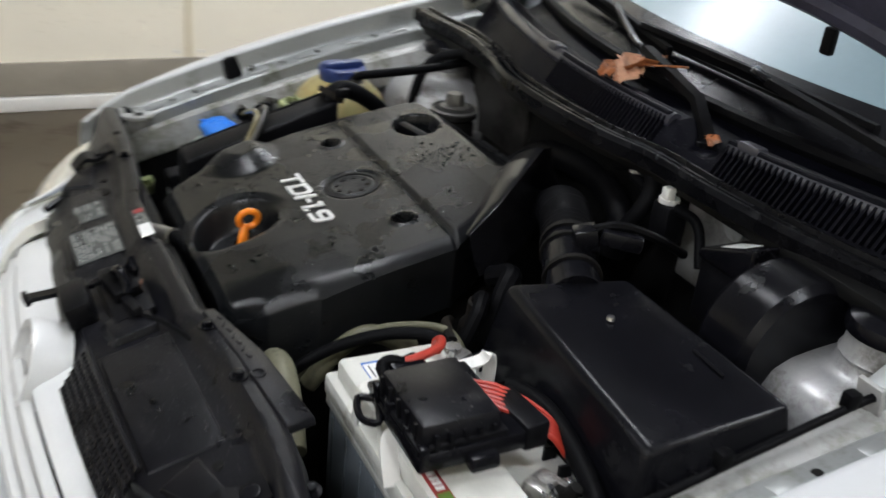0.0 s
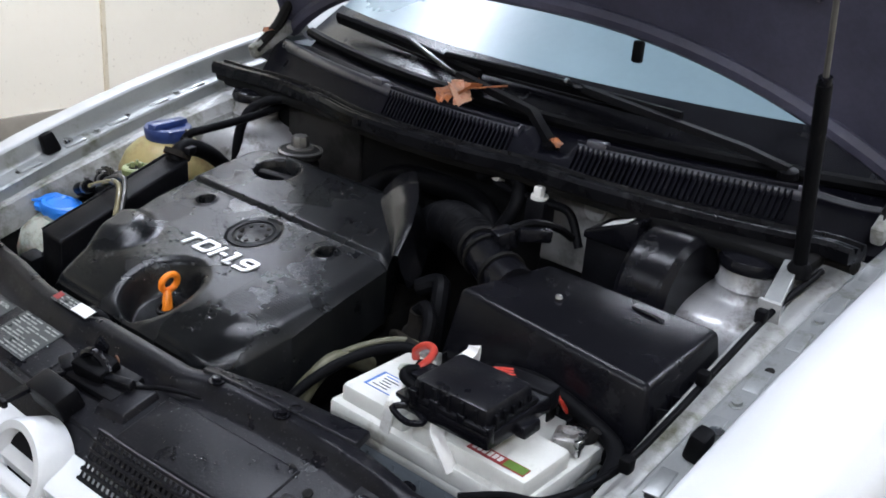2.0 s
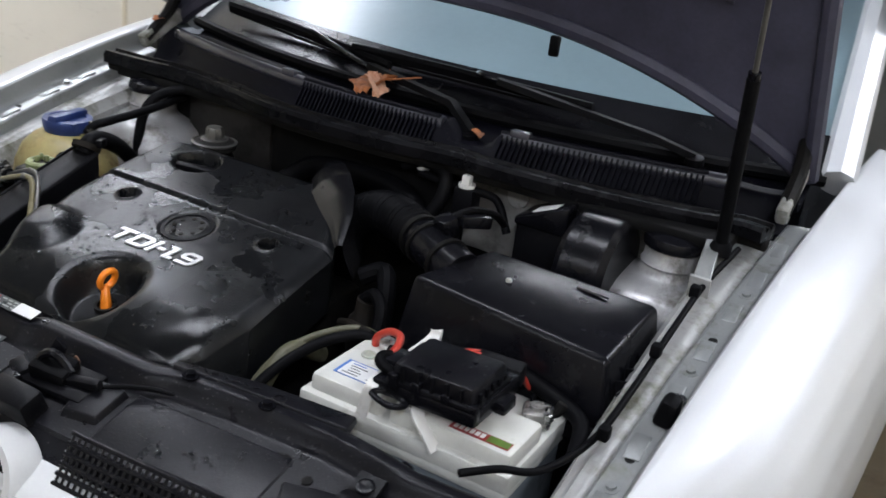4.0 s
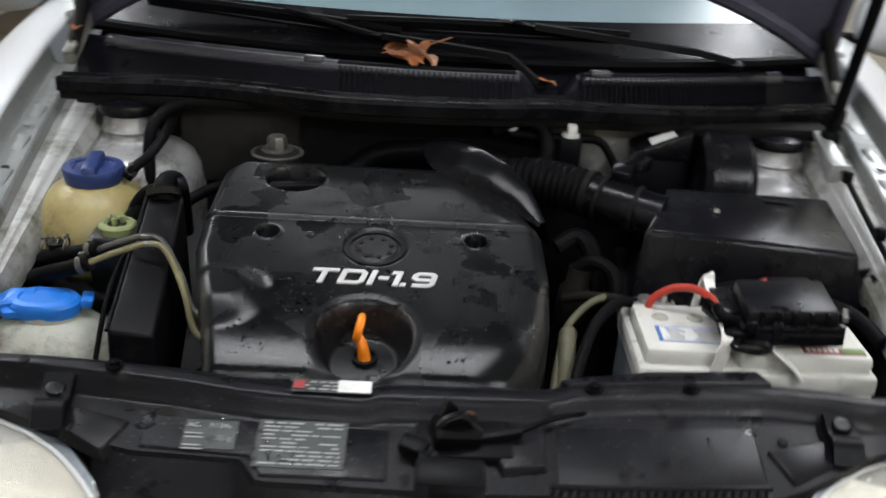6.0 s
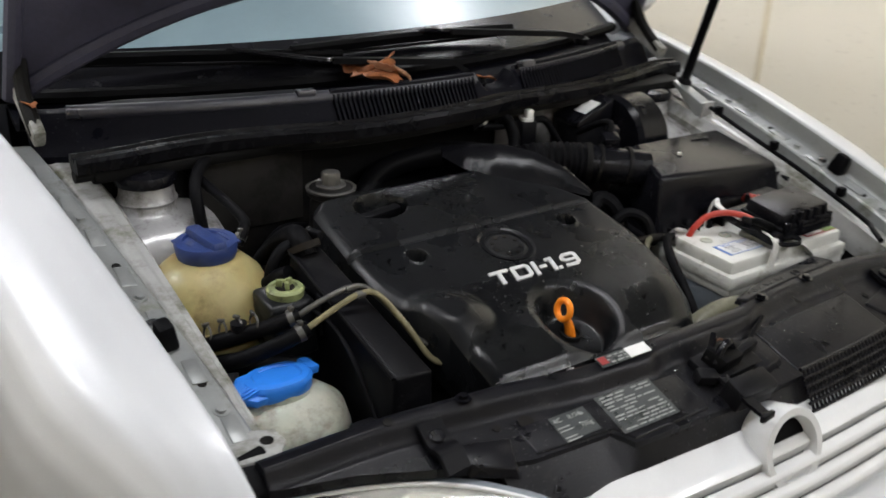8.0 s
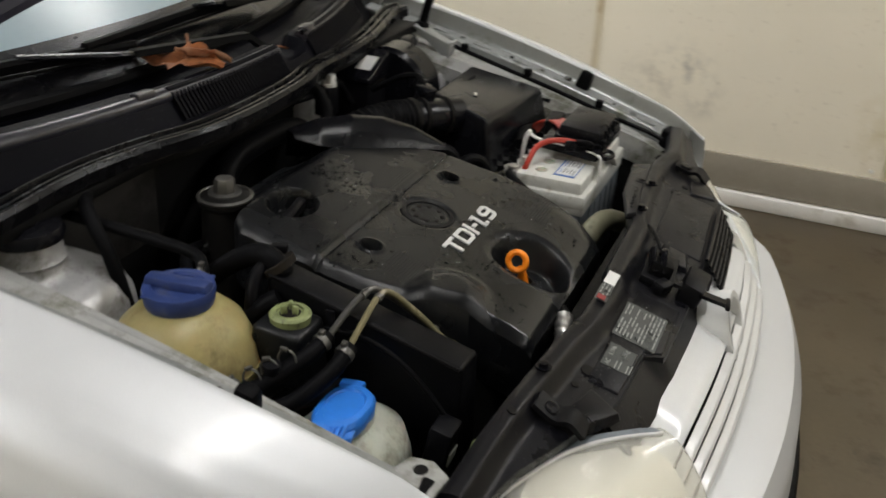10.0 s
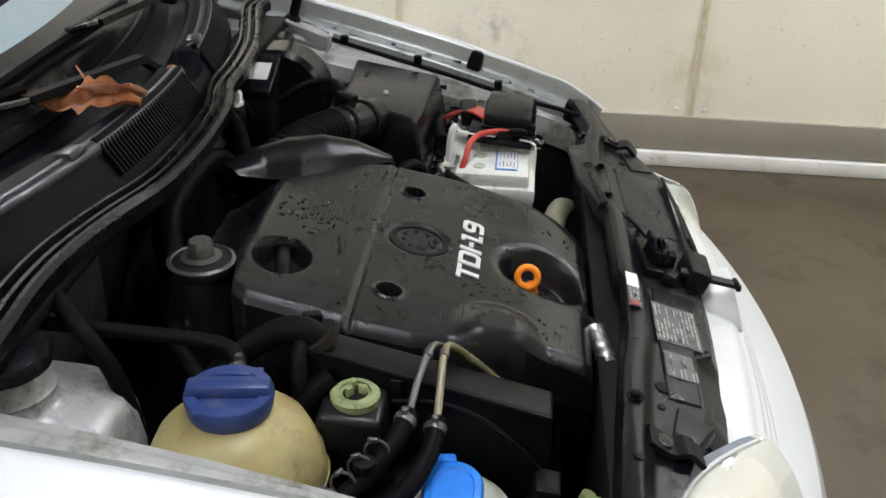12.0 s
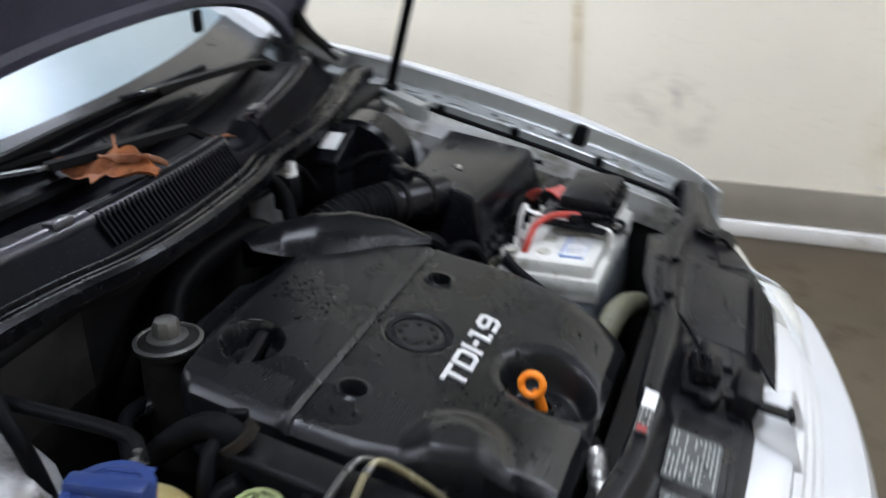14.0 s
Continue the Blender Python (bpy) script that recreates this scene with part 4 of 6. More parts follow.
def slam_label(cx, cy, w, h, rows, name, material, seed, turn=0.0, label="", two=False):
    """A sticker on the panel with bars where its small print cannot be read."""
    rnd = random.Random(seed)
    base = pose(*(on_field(cx, cy, 0.0032) if cy < -0.04 else on_slam(cx, cy, 0.004)), SLOPE, 0, turn)
    bm = box(0, 0, 0, w, h, 0.0008)
    bm.transform(base)
    lab = part(name, bm, M[material], sp, label)
    for k in range(rows):
        x = -w / 2 + 0.006
        y = h / 2 - (k + 0.8) * h / (rows + 0.6)
        while x < w / 2 - 0.008:
            ln = min(rnd.uniform(0.006, 0.02), w / 2 - 0.005 - x)
            if ln > 0.003 and rnd.random() < 0.82:
                bm = box(x + ln / 2, y, 0.0008, ln, h / (rows + 0.6) * 0.42, 0.0004)
                bm.transform(base)
                part("print_bar", bm, M["print_"], lab)
            x += ln + 0.003
    return lab


slam_label(-0.156, -0.080, 0.094, 0.062, 11, "warning_label", "label", 3, label="dark grey label with pale small print")
svc = slam_label(-0.252, -0.073, 0.055, 0.038, 0, "service_label", "label", 5, label="small dark label with pale print")
for dx, dy, w_ in ((-0.017, 0.002, 0.018), (-0.016, -0.003, 0.020), (-0.017, -0.013, 0.018), (-0.015, -0.0175, 0.022)):
    bm = box(0, 0, 0, w_, 0.0018, 0.0004)
    bm.transform(pose(*on_field(-0.252 + dx, -0.075 + dy, 0.0042), SLOPE, 0, 0))
    part("print_bar", bm, M["print_"], svc)
for text, dx, dy, size in (("AC", -0.025, 0.010, 0.009), ("R134a", -0.002, 0.010, 0.009), ("750g", 0.006, -0.006, 0.009)):
    letters(text, size, 0.0003, pose(*on_field(-0.252 + dx, -0.075 + dy, 0.0042), SLOPE, 0, 0), "label_print", M["print_"], svc)
lab = slam_label(-0.130, -0.0225, 0.085, 0.018, 3, "type_label", "label", 8)
bm = box(0, 0, 0, 0.036, 0.017, 0.0008)
bm.transform(pose(*on_slam(-0.105, -0.0225, 0.0052), SLOPE, 0, 0))
part("white_sticker", bm, M["sticker"], sp, "white paper sticker")
bm = box(0, 0, 0, 0.012, 0.012, 0.0008)
bm.transform(pose(*on_slam(-0.165, -0.0225, 0.0052), SLOPE, 0, 0))
part("red_mark", bm, M["red_print"], sp)

for x, y in ((0.157, -0.006), (0.266, 0.0), (0.44, 0.02), (-0.37, -0.005)):
    bolt(on_slam(x, y, 0.001), 0.006, sp, "gloss")
for x, y, r in ((-0.305, -0.046, 0.010), (-0.345, -0.04, 0.005), (0.318, -0.037, 0.011), (0.36, -0.045, 0.006), (-0.47, 0.0, 0.006), (0.05, -0.05, 0.006)):
    part("hole", lathe([(0, 0.0), (r, 0.0), (r, 0.0015), (r * 0.8, 0.0018), (0, 0.0018)], 20, on_slam(x, y, 0.0), (SLOPE, 0, 0)), M["dark"], sp)
# clip straps near the headlights, front lip, rear flap and raised fields
for s in (-1, 1):
    st = part("strap", sweep([on_slam(s * 0.425, -0.015, 0.006), on_slam(s * 0.425, -0.04, 0.008), (s * 0.424, -0.058, 0.772), (s * 0.422, -0.075, 0.755)], 0.016, 8, 6, section=[(-1, -0.2), (1, -0.2), (1, 0.2), (-1, 0.2)]), M["black"], sp, "black strap holding the panel")
    part("strap_screw", lathe([(0, 0), (0.011, 0), (0.010, 0.004), (0.005, 0.005), (0, 0.003)], 16, on_slam(s * 0.425, -0.032, 0.011), (SLOPE, 0, 0)), M["gloss"], st)
    part("side_field", hull([on_slam(s * 0.36, -0.10, 0.004), on_slam(s * 0.405, -0.075, 0.004), on_slam(s * 0.405, -0.045, 0.004), on_slam(s * 0.34, -0.06, 0.004)],
                            [on_slam(s * 0.355, -0.104, -0.01), on_slam(s * 0.41, -0.078, -0.01), on_slam(s * 0.41, -0.042, -0.01), on_slam(s * 0.335, -0.057, -0.01)], 0.002), M["slam"], sp)
part("rear_flap", hull([(0.128, -0.004, 0.797), (0.225, 0.010, 0.796), (0.362, 0.022, 0.795), (0.353, 0.053, 0.792), (0.223, 0.039, 0.792), (0.122, 0.010, 0.794)],
                       [(0.126, -0.006, 0.784), (0.225, 0.006, 0.783), (0.364, 0.018, 0.782), (0.355, 0.055, 0.783), (0.223, 0.041, 0.783), (0.120, 0.012, 0.784)], 0.002), M["slam"], sp, "raised black flap at the panel's rear edge")
for k in range(7):
    x = 0.15 + 0.014 * k
    part("mould_mark", box(x, 0.010 + 0.12 * (x - 0.15), 0.7965, 0.008, 0.0025, 0.0012, 0, (0, 0, 30 - 60 * (k % 2))), M["slam"], sp)
part("mould_ring", lathe([(0.006, 0), (0.009, 0), (0.008, 0.0014), (0.006, 0.0014), (0.006, 0)], 20, (0.268, 0.020, 0.7955)), M["slam"], sp)
part("field", hull([on_field(0.112, -0.040, 0.0022), on_field(0.33, -0.03, 0.0022), on_field(0.33, -0.105, 0.0022), on_field(0.112, -0.118, 0.0022)],
                   [on_field(0.107, -0.035, -0.006), on_field(0.335, -0.025, -0.006), on_field(0.335, -0.11, -0.006), on_field(0.107, -0.122, -0.006)], 0.0022), M["slam"], sp)
LEFT_FIELD = [(-0.325, -0.050), (-0.20, -0.052), (-0.065, -0.056), (-0.065, -0.118), (-0.192, -0.119), (-0.208, -0.096), (-0.322, -0.090)]
part("field", hull([on_field(x, y, 0.0026) for x, y in LEFT_FIELD], [on_field(x * 1.012, y * 1.02, -0.006) for x, y in LEFT_FIELD], 0.002), M["slam"], sp)
part("lock_shelf", hull([on_field(0.040, -0.052, 0.010), on_field(0.098, -0.050, 0.010), on_field(0.098, -0.096, 0.009), on_field(0.055, -0.104, 0.009)],
                        [on_field(0.034, -0.046, -0.006), on_field(0.103, -0.045, -0.006), on_field(0.103, -0.101, -0.006), on_field(0.052, -0.110, -0.006)], 0.002), M["slam"], sp)

# bonnet lock
lk = thing("bonnet_lock", 0.01, -0.075, 0.77, "greasy black bonnet lock with lever and spring", "lock")
part("plate", box(*on_slam(0.015, -0.07, 0.006), 0.10, 0.05, 0.012, 0.003, (SLOPE, 0, 4)), M["black"], lk)
part("housing", box(*on_slam(0.005, -0.072, 0.018), 0.05, 0.035, 0.024, 0.004, (SLOPE, 6, 12)), M["rubber"], lk)
part("catch", sweep([on_slam(-0.015, -0.08, 0.02), on_slam(-0.008, -0.078, 0.036), on_slam(0.008, -0.075, 0.042), on_slam(0.02, -0.07, 0.03), on_slam(0.03, -0.07, 0.02)], 0.006, 8, 6), M["gloss"], lk)
part("catch", prism([(-0.02, 0), (0.005, -0.004), (0.012, 0.018), (0.0, 0.032), (-0.008, 0.014)], -0.004, 0.004, 0.001, at=on_slam(-0.005, -0.06, 0.018), rot=(90, 0, 30)), M["gloss"], lk)
part("spring", sweep([on_slam(0.02 + 0.006 * math.cos(a), -0.085 + 0.0016 * a, 0.02 + 0.006 * math.sin(a)) for a in np.linspace(0, 22, 60)], 0.0015, 6, 1), M["rust"], lk)
part("lever", box(*on_slam(0.05, -0.07, 0.016), 0.05, 0.012, 0.012, 0.003, (SLOPE, -8, 8)), M["black"], lk)
part("lever", box(*on_slam(-0.038, -0.085, 0.012), 0.03, 0.02, 0.016, 0.004, (SLOPE, 8, -20)), M["black"], lk)
part("cable", sweep([on_slam(0.07, -0.06, 0.010), on_slam(0.10, -0.045, 0.012), on_slam(0.13, -0.03, 0.006), on_slam(0.15, -0.02, -0.006)], 0.0028, 8, 8), M["rubber"], lk)
rl_ = thing("bonnet_release", -0.03, -0.13, 0.75, "black release lever above the grille", "lever")
part("arm", sweep([(-0.025, -0.10, 0.765), (-0.028, -0.145, 0.757), (-0.03, -0.178, 0.752)], 0.006, 8, 5, section=[(-1.2, -0.5), (1.2, -0.5), (1.2, 0.5), (-1.2, 0.5)]), M["gloss"], rl_)
part("tip", box(-0.03, -0.180, 0.752, 0.026, 0.007, 0.010, 0.002, (0, 0, 8)), M["black"], rl_)
part("bracket", box(0.0, -0.125, 0.752, 0.07, 0.035, 0.035, 0.006, (20, 0, 0)), M["black"], rl_)

# ---- engine cover details ----
bg = part("badge_plate", lathe([(0.034, 0), (0.040, 0), (0.040, 0.0014), (0.034, 0.0014), (0.034, 0)], 40, (-0.104, 0.265, cover_z(-0.104, 0.225) + 0.0085), (11.3, 0, 0)), M["black"], ec, "round badge seat with screw holes")
for k in range(8):
    a = k * 0.785 + 0.3
    x, y = -0.104 + 0.022 * math.cos(a), 0.265 + 0.022 * math.sin(a)
    part("badge_hole", lathe([(0, 0), (0.0035, 0), (0.0035, 0.001), (0, 0.001)], 10, (x, y, cover_z(x, y) + 0.0003), (11.3, 0, 0)), M["dark"], bg)


def dots(x0, x1, y0, y1, pitch, skew=0.0):
    own = bmesh.new()
    y = y0
    while y < y1:
        x = x0 + skew * (y - y0)
        while x < x1 + skew * (y - y0):
            z = cover_z(x, y)
            if abs(z - (0.817 + 0.2 * (y - 0.197))) < 0.02:
                r = pitch * 0.33
                v = [own.verts.new((x + a * r, y + b * r, cover_z(x + a * r, y + b * r) - 0.0002)) for a, b in ((-1, -1), (1, -1), (1, 1), (-1, 1))]
                t = own.verts.new((x, y, z + 0.0006))
                for i in range(4):
                    own.faces.new((v[i], v[(i + 1) % 4], t))
            x += pitch
        y += pitch
    return own


for area in ((0.0, 0.10, 0.12, 0.185, 0.0), (-0.29, -0.235, 0.195, 0.255, 0.0), (-0.09, 0.10, 0.335, 0.42, -0.5), (-0.33, -0.27, 0.34, 0.40, 0.0)):
    tagged(part("grip_texture", dots(*area[:4], 0.0044, area[4]), M["black"], ec, "fine raised dot pattern", smooth=False), kind="stuff")
for s, hx in ((0, -0.25), (1, 0.03)):
    part("screw", lathe([(0, 0), (0.007, 0), (0.007, 0.006), (0, 0.006)], 6, (hx, 0.286, 0.797)), M["rust"], ec)
part("dipstick_well", lathe([(0.012, 0), (0.016, 0), (0.016, 0.006), (0.012, 0.006), (0.012, 0)], 24, (-0.104, 0.107, 0.750), (11, 0, 0)), M["dark"], ec)

# ---- battery ----
bt = thing("battery", 0.38, 0.20, 0.55, "white and grey car battery, dusty, with two labels", "battery")
bc = part("case", box(0.38, 0.197, 0.645, 0.285, 0.17, 0.19, 0.006), M["batt"], bt, "translucent grey battery case")
for k in range(7):
    part("case_rib", box(0.255 + 0.042 * k, 0.113, 0.635, 0.005, 0.005, 0.15, 0.001), M["batt"], bc)
part("lid", box(0.38, 0.197, 0.744, 0.296, 0.18, 0.026, 0.005), M["batt_top"], bt, "white battery lid")
part("lid_skirt", box(0.38, 0.197, 0.726, 0.290, 0.176, 0.016, 0.003), M["batt_top"], bt)
lb = part("lid_block", box(0.293, 0.180, 0.764, 0.105, 0.125, 0.03, 0.007), M["batt_top"], bt, "raised lid block with cell plugs")
for x in (0.272, 0.318):
    part("cell_plug", lathe([(0, 0), (0.011, 0), (0.010, 0.002), (0.007, 0.002), (0.006, 0.001), (0, 0.001)], 18, (x, 0.202, 0.779)), M["washer"], lb)
part("blue_label", box(0.300, 0.157, 0.7795, 0.080, 0.038, 0.0008), M["blue_print"], lb, "white label with a blue border")
part("label_field", box(0.302, 0.156, 0.7802, 0.074, 0.034, 0.0008), M["sticker"], lb)
for k in range(5):
    for x, w in ((0.281, 0.024), (0.320, 0.030)):
        part("print_bar", box(x + 0.003 * (k % 2), 0.144 + 0.006 * k, 0.7808, w - 0.005 * (k % 3), 0.0016, 0.0005), M["blue_print" if k == 4 else "label"], lb)
lb2 = part("lid_block", box(0.440, 0.163, 0.764, 0.165, 0.092, 0.03, 0.007), M["batt_top"], bt)
part("maker_label", box(0.475, 0.132, 0.7796, 0.078, 0.016, 0.0008), M["red_print"], lb2, "green and red label strip")
part("label_field", box(0.499, 0.132, 0.7802, 0.028, 0.013, 0.0008), M["green_print"], lb2)
for k in range(6):
    part("print_bar", box(0.443 + 0.007 * k, 0.132, 0.7804, 0.005, 0.009, 0.0005), M["sticker"], lb2)
# folding handles: two bails of flat strap
FLAT = [(-1, -0.16), (1, -0.16), (1, 0.16), (-1, 0.16)]
part("handle", sweep([(0.325, 0.108, 0.752), (0.332, 0.108, 0.79), (0.334, 0.114, 0.800), (0.336, 0.135, 0.806), (0.340, 0.235, 0.812), (0.341, 0.250, 0.822), (0.336, 0.258, 0.80), (0.33, 0.26, 0.752)], 0.0075, 8, 5, section=FLAT), M["white_plastic"], bt, "white carrying handle standing up")
part("handle", sweep([(0.432, 0.106, 0.752), (0.418, 0.108, 0.768), (0.40, 0.114, 0.782), (0.39, 0.13, 0.787)], 0.009, 8, 5, section=FLAT), M["white_plastic"], bt, "white folded handle strap")
for x, y in ((0.262, 0.252), (0.500, 0.236)):
    tm = part("terminal", lathe([(0.011, 0.755), (0.010, 0.782), (0, 0.783)], 18, (x, y, 0)), M["alu"], bt, "corroded battery terminal")
    part("terminal_clamp", box(x, y, 0.768, 0.036, 0.034, 0.018, 0.004, (0, 0, 20)), M["alu"], tm, "dull metal clamp")
    part("clamp_bolt", sweep([(x + 0.02, y - 0.012, 0.762), (x + 0.022, y - 0.012, 0.792)], 0.004, 8, 1), M["steel"], tm)
    part("clamp_nut", lathe([(0, 0), (0.007, 0), (0.007, 0.007), (0, 0.007)], 6, (x + 0.021, y - 0.012, 0.776)), M["steel"], tm)
part("earth_lug", sweep([(0.510, 0.242, 0.772), (0.522, 0.246, 0.776), (0.527, 0.25, 0.788)], 0.007, 10, 6), M["dark"], bt, "grimy earth cable lug")

# ---- fuse carrier on the battery ----
fb = thing("fuse_box", 0.42, 0.19, 0.78, "black plastic fuse box with clips and red cables on the battery", "fuse box")
FT = (4, -4, -3)
part("base", box(0.405, 0.168, 0.806, 0.145, 0.112, 0.020, 0.004, FT), M["gloss"], fb)
ld_ = part("lid", box(0.412, 0.158, 0.829, 0.114, 0.084, 0.026, 0.006, FT, taper=0.96), M["slam"], fb, "dull black lid with dust")
part("lid_lip", box(0.412, 0.158, 0.819, 0.122, 0.092, 0.006, 0.002, FT), M["black"], ld_)
for dx in (-0.052, -0.02, 0.02, 0.055):
    part("clip", box(0.413 + dx, 0.116, 0.814, 0.013, 0.010, 0.022, 0.002, FT), M["gloss"], fb)
for k in range(5):
    part("lid_rib", box(0.372 + 0.02 * k, 0.1145, 0.828, 0.004, 0.004, 0.022, 0.0, FT), M["black"], fb)
    part("lid_rib", box(0.4705, 0.128 + 0.015 * k, 0.824, 0.004, 0.004, 0.022, 0.0, FT), M["black"], fb)
part("clip_loop", sweep([(0.35, 0.118, 0.797), (0.34, 0.103, 0.795), (0.37, 0.095, 0.793), (0.385, 0.108, 0.795), (0.355, 0.119, 0.797)], 0.004, 8, 4), M["gloss"], fb, "black clip loop")
part("tab", box(0.335, 0.160, 0.813, 0.03, 0.04, 0.02, 0.004, (0, 10, 20)), M["gloss"], fb)
part("tab", box(0.482, 0.172, 0.806, 0.016, 0.03, 0.016, 0.003, FT), M["gloss"], fb)
part("rear_plug", box(0.440, 0.232, 0.811, 0.07, 0.03, 0.03, 0.005, (0, 0, 6)), M["black"], fb)
for k in range(6):
    o = 0.008 * k
    part("cable", sweep([(0.382 + o, 0.203, 0.823), (0.404 + o, 0.226 - 0.001 * k, 0.826 - 0.001 * k), (0.426 + 0.8 * o, 0.252 - 0.003 * k, 0.816 - 0.002 * k), (0.442 + 0.6 * o, 0.272 - 0.003 * k, 0.800), (0.455 + 0.4 * o, 0.285 - 0.002 * k, 0.776)], 0.0029, 8, 7), M["red"], fb, "red cable")
hose("red_cable", [(0.262, 0.232, 0.776), (0.267, 0.226, 0.795), (0.288, 0.221, 0.812), (0.312, 0.206, 0.820), (0.326, 0.178, 0.822), (0.329, 0.152, 0.820)], 0.0052, "red", "thick red battery cable over the lid")
hose("black_cable", [(0.329, 0.156, 0.820), (0.326, 0.142, 0.823), (0.331, 0.132, 0.820), (0.352, 0.135, 0.810)], 0.0068, "rubber", "short black cable sleeve on the fuse box")
hose("battery_cable", [(0.255, 0.256, 0.77), (0.225, 0.245, 0.775), (0.19, 0.20, 0.765), (0.165, 0.14, 0.74), (0.15, 0.09, 0.70), (0.14, 0.05, 0.64)], 0.0075, "rubber", "black cable beside the battery")
hose("vent_hose", [(0.27, 0.27, 0.76), (0.21, 0.27, 0.77), (0.16, 0.22, 0.755), (0.14, 0.16, 0.73), (0.13, 0.11, 0.68)], 0.005, "olive", "dirty olive cable beside the battery")
hose("coolant_pipe", [(0.290, 0.050, 0.700), (0.235, 0.062, 0.725), (0.185, 0.072, 0.730), (0.135, 0.080, 0.712), (0.10, 0.095, 0.66)], 0.0190, "pale_hose", "thick pale olive coolant pipe")
hose("wiring_loom", [(0.36, 0.275, 0.785), (0.42, 0.285, 0.79), (0.50, 0.28, 0.775), (0.55, 0.26, 0.765), (0.57, 0.20, 0.755)], 0.011, "rubber", "black taped wiring loom behind the battery")

# ---- air filter box ----
ab = thing("air_filter_box", 0.43, 0.38, 0.6, "large black plastic air filter box", "air box")
part("lid", hull([(0.262, 0.312, 0.857), (0.558, 0.298, 0.840), (0.566, 0.46, 0.862), (0.317, 0.44, 0.874)],
                 [(0.248, 0.290, 0.74), (0.575, 0.280, 0.745), (0.582, 0.478, 0.75), (0.27, 0.468, 0.75)], 0.009), M["gloss"], ab, "smooth black lid with worn edges")
part("flange", hull([(0.238, 0.280, 0.748), (0.592, 0.268, 0.752), (0.596, 0.488, 0.757), (0.255, 0.476, 0.757)],
                    [(0.238, 0.280, 0.728), (0.592, 0.268, 0.730), (0.596, 0.488, 0.735), (0.255, 0.476, 0.735)], 0.004), M["black"], ab)
part("body", box(0.41, 0.38, 0.63, 0.31, 0.18, 0.20, 0.01), M["black"], ab)
for k in range(11):
    x = 0.27 + 0.03 * k
    part("rib", box(x, 0.277 - 0.0009 * k, 0.755, 0.003, 0.016, 0.035, 0.0), M["black"], ab)
for y in (0.31, 0.35, 0.40, 0.445):
    part("end_rib", box(0.586, y, 0.785, 0.022, 0.004, 0.06, 0.0, (0, -14, 0)), M["black"], ab)
part("end_rail", sweep([(0.585, 0.285, 0.805), (0.592, 0.37, 0.815), (0.592, 0.465, 0.822)], 0.006, 8, 4), M["black"], ab)
for x, y in ((0.30, 0.272), (0.50, 0.266)):
    part("spring_clip", box(x, y, 0.752, 0.016, 0.008, 0.034, 0.002), M["steel"], ab, "steel spring clip")
part("lid_pin", lathe([(0, 0), (0.005, 0), (0.004, 0.004), (0, 0.005)], 10, (0.376, 0.377, 0.862)), M["steel"], ab)
for k in range(2):
    part("mould_mark", box(0.475 + 0.012 * k, 0.425, 0.8635, 0.035, 0.004, 0.001, 0, (7, 3, 0)), M["black"], ab)

hz = thing("intake_hose", 0.15, 0.45, 0.80, "black corrugated rubber air intake hose with clamps", "hose")
part("hose", sweep([(0.0, 0.53, 0.79), (0.06, 0.51, 0.835), (0.11, 0.485, 0.856), (0.16, 0.458, 0.86), (0.205, 0.432, 0.857)], 0.034, 20, 24, ripple=0.0018, waves=20), M["rubber"], hz)
part("sensor_tube", sweep([(0.195, 0.437, 0.858), (0.24, 0.412, 0.853), (0.30, 0.385, 0.845)], 0.033, 20, 6), M["gloss"], hz, "smooth black air sensor tube")
for p, q in (((0.198, 0.436, 0.8575), (0.206, 0.431, 0.8572)), ((0.216, 0.426, 0.856), (0.221, 0.423, 0.855)), ((0.262, 0.402, 0.850), (0.268, 0.399, 0.849))):
    part("clamp", sweep([p, q], 0.0365, 20, 1), M["dark"], hz)
part("sensor_plug", box(0.245, 0.425, 0.892, 0.03, 0.03, 0.03, 0.005, (15, 0, -25)), M["gloss"], hz, "black sensor plug")
part("plug_cable", sweep([(0.25, 0.43, 0.905), (0.27, 0.455, 0.915), (0.285, 0.50, 0.90), (0.28, 0.55, 0.87)], 0.006, 8, 7), M["rubber"], hz)
part("plug_grip", box(0.275, 0.455, 0.90, 0.022, 0.05, 0.02, 0.004, (-5, 0, -35)), M["gloss"], hz)

# ---- engine side and bulkhead ----
hose("boost_hose", [(-0.18, 0.58, 0.80), (-0.13, 0.60, 0.842), (-0.05, 0.605, 0.855), (0.05, 0.60, 0.853), (0.10, 0.59, 0.83), (0.105, 0.58, 0.78)], 0.020, "rubber", "thick black boost hose along the bulkhead")
hose("breather_hose", [(0.06, 0.60, 0.90), (0.10, 0.605, 0.915), (0.14, 0.60, 0.905), (0.15, 0.58, 0.87), (0.13, 0.56, 0.82)], 0.012, "rubber", "black breather hose by the bulkhead")
hose("vacuum_hose", [(0.09, 0.605, 0.893), (0.14, 0.60, 0.89), (0.20, 0.595, 0.892), (0.24, 0.60, 0.885), (0.27, 0.59, 0.84)], 0.007, "rubber", "thin black vacuum hose on the bulkhead")
hose("heater_hose", [(-0.40, 0.63, 0.915), (-0.445, 0.60, 0.912), (-0.472, 0.565, 0.895), (-0.478, 0.54, 0.86), (-0.475, 0.525, 0.80), (-0.47, 0.52, 0.74)], 0.0095, "rubber", "black heater hose before the strut tower")
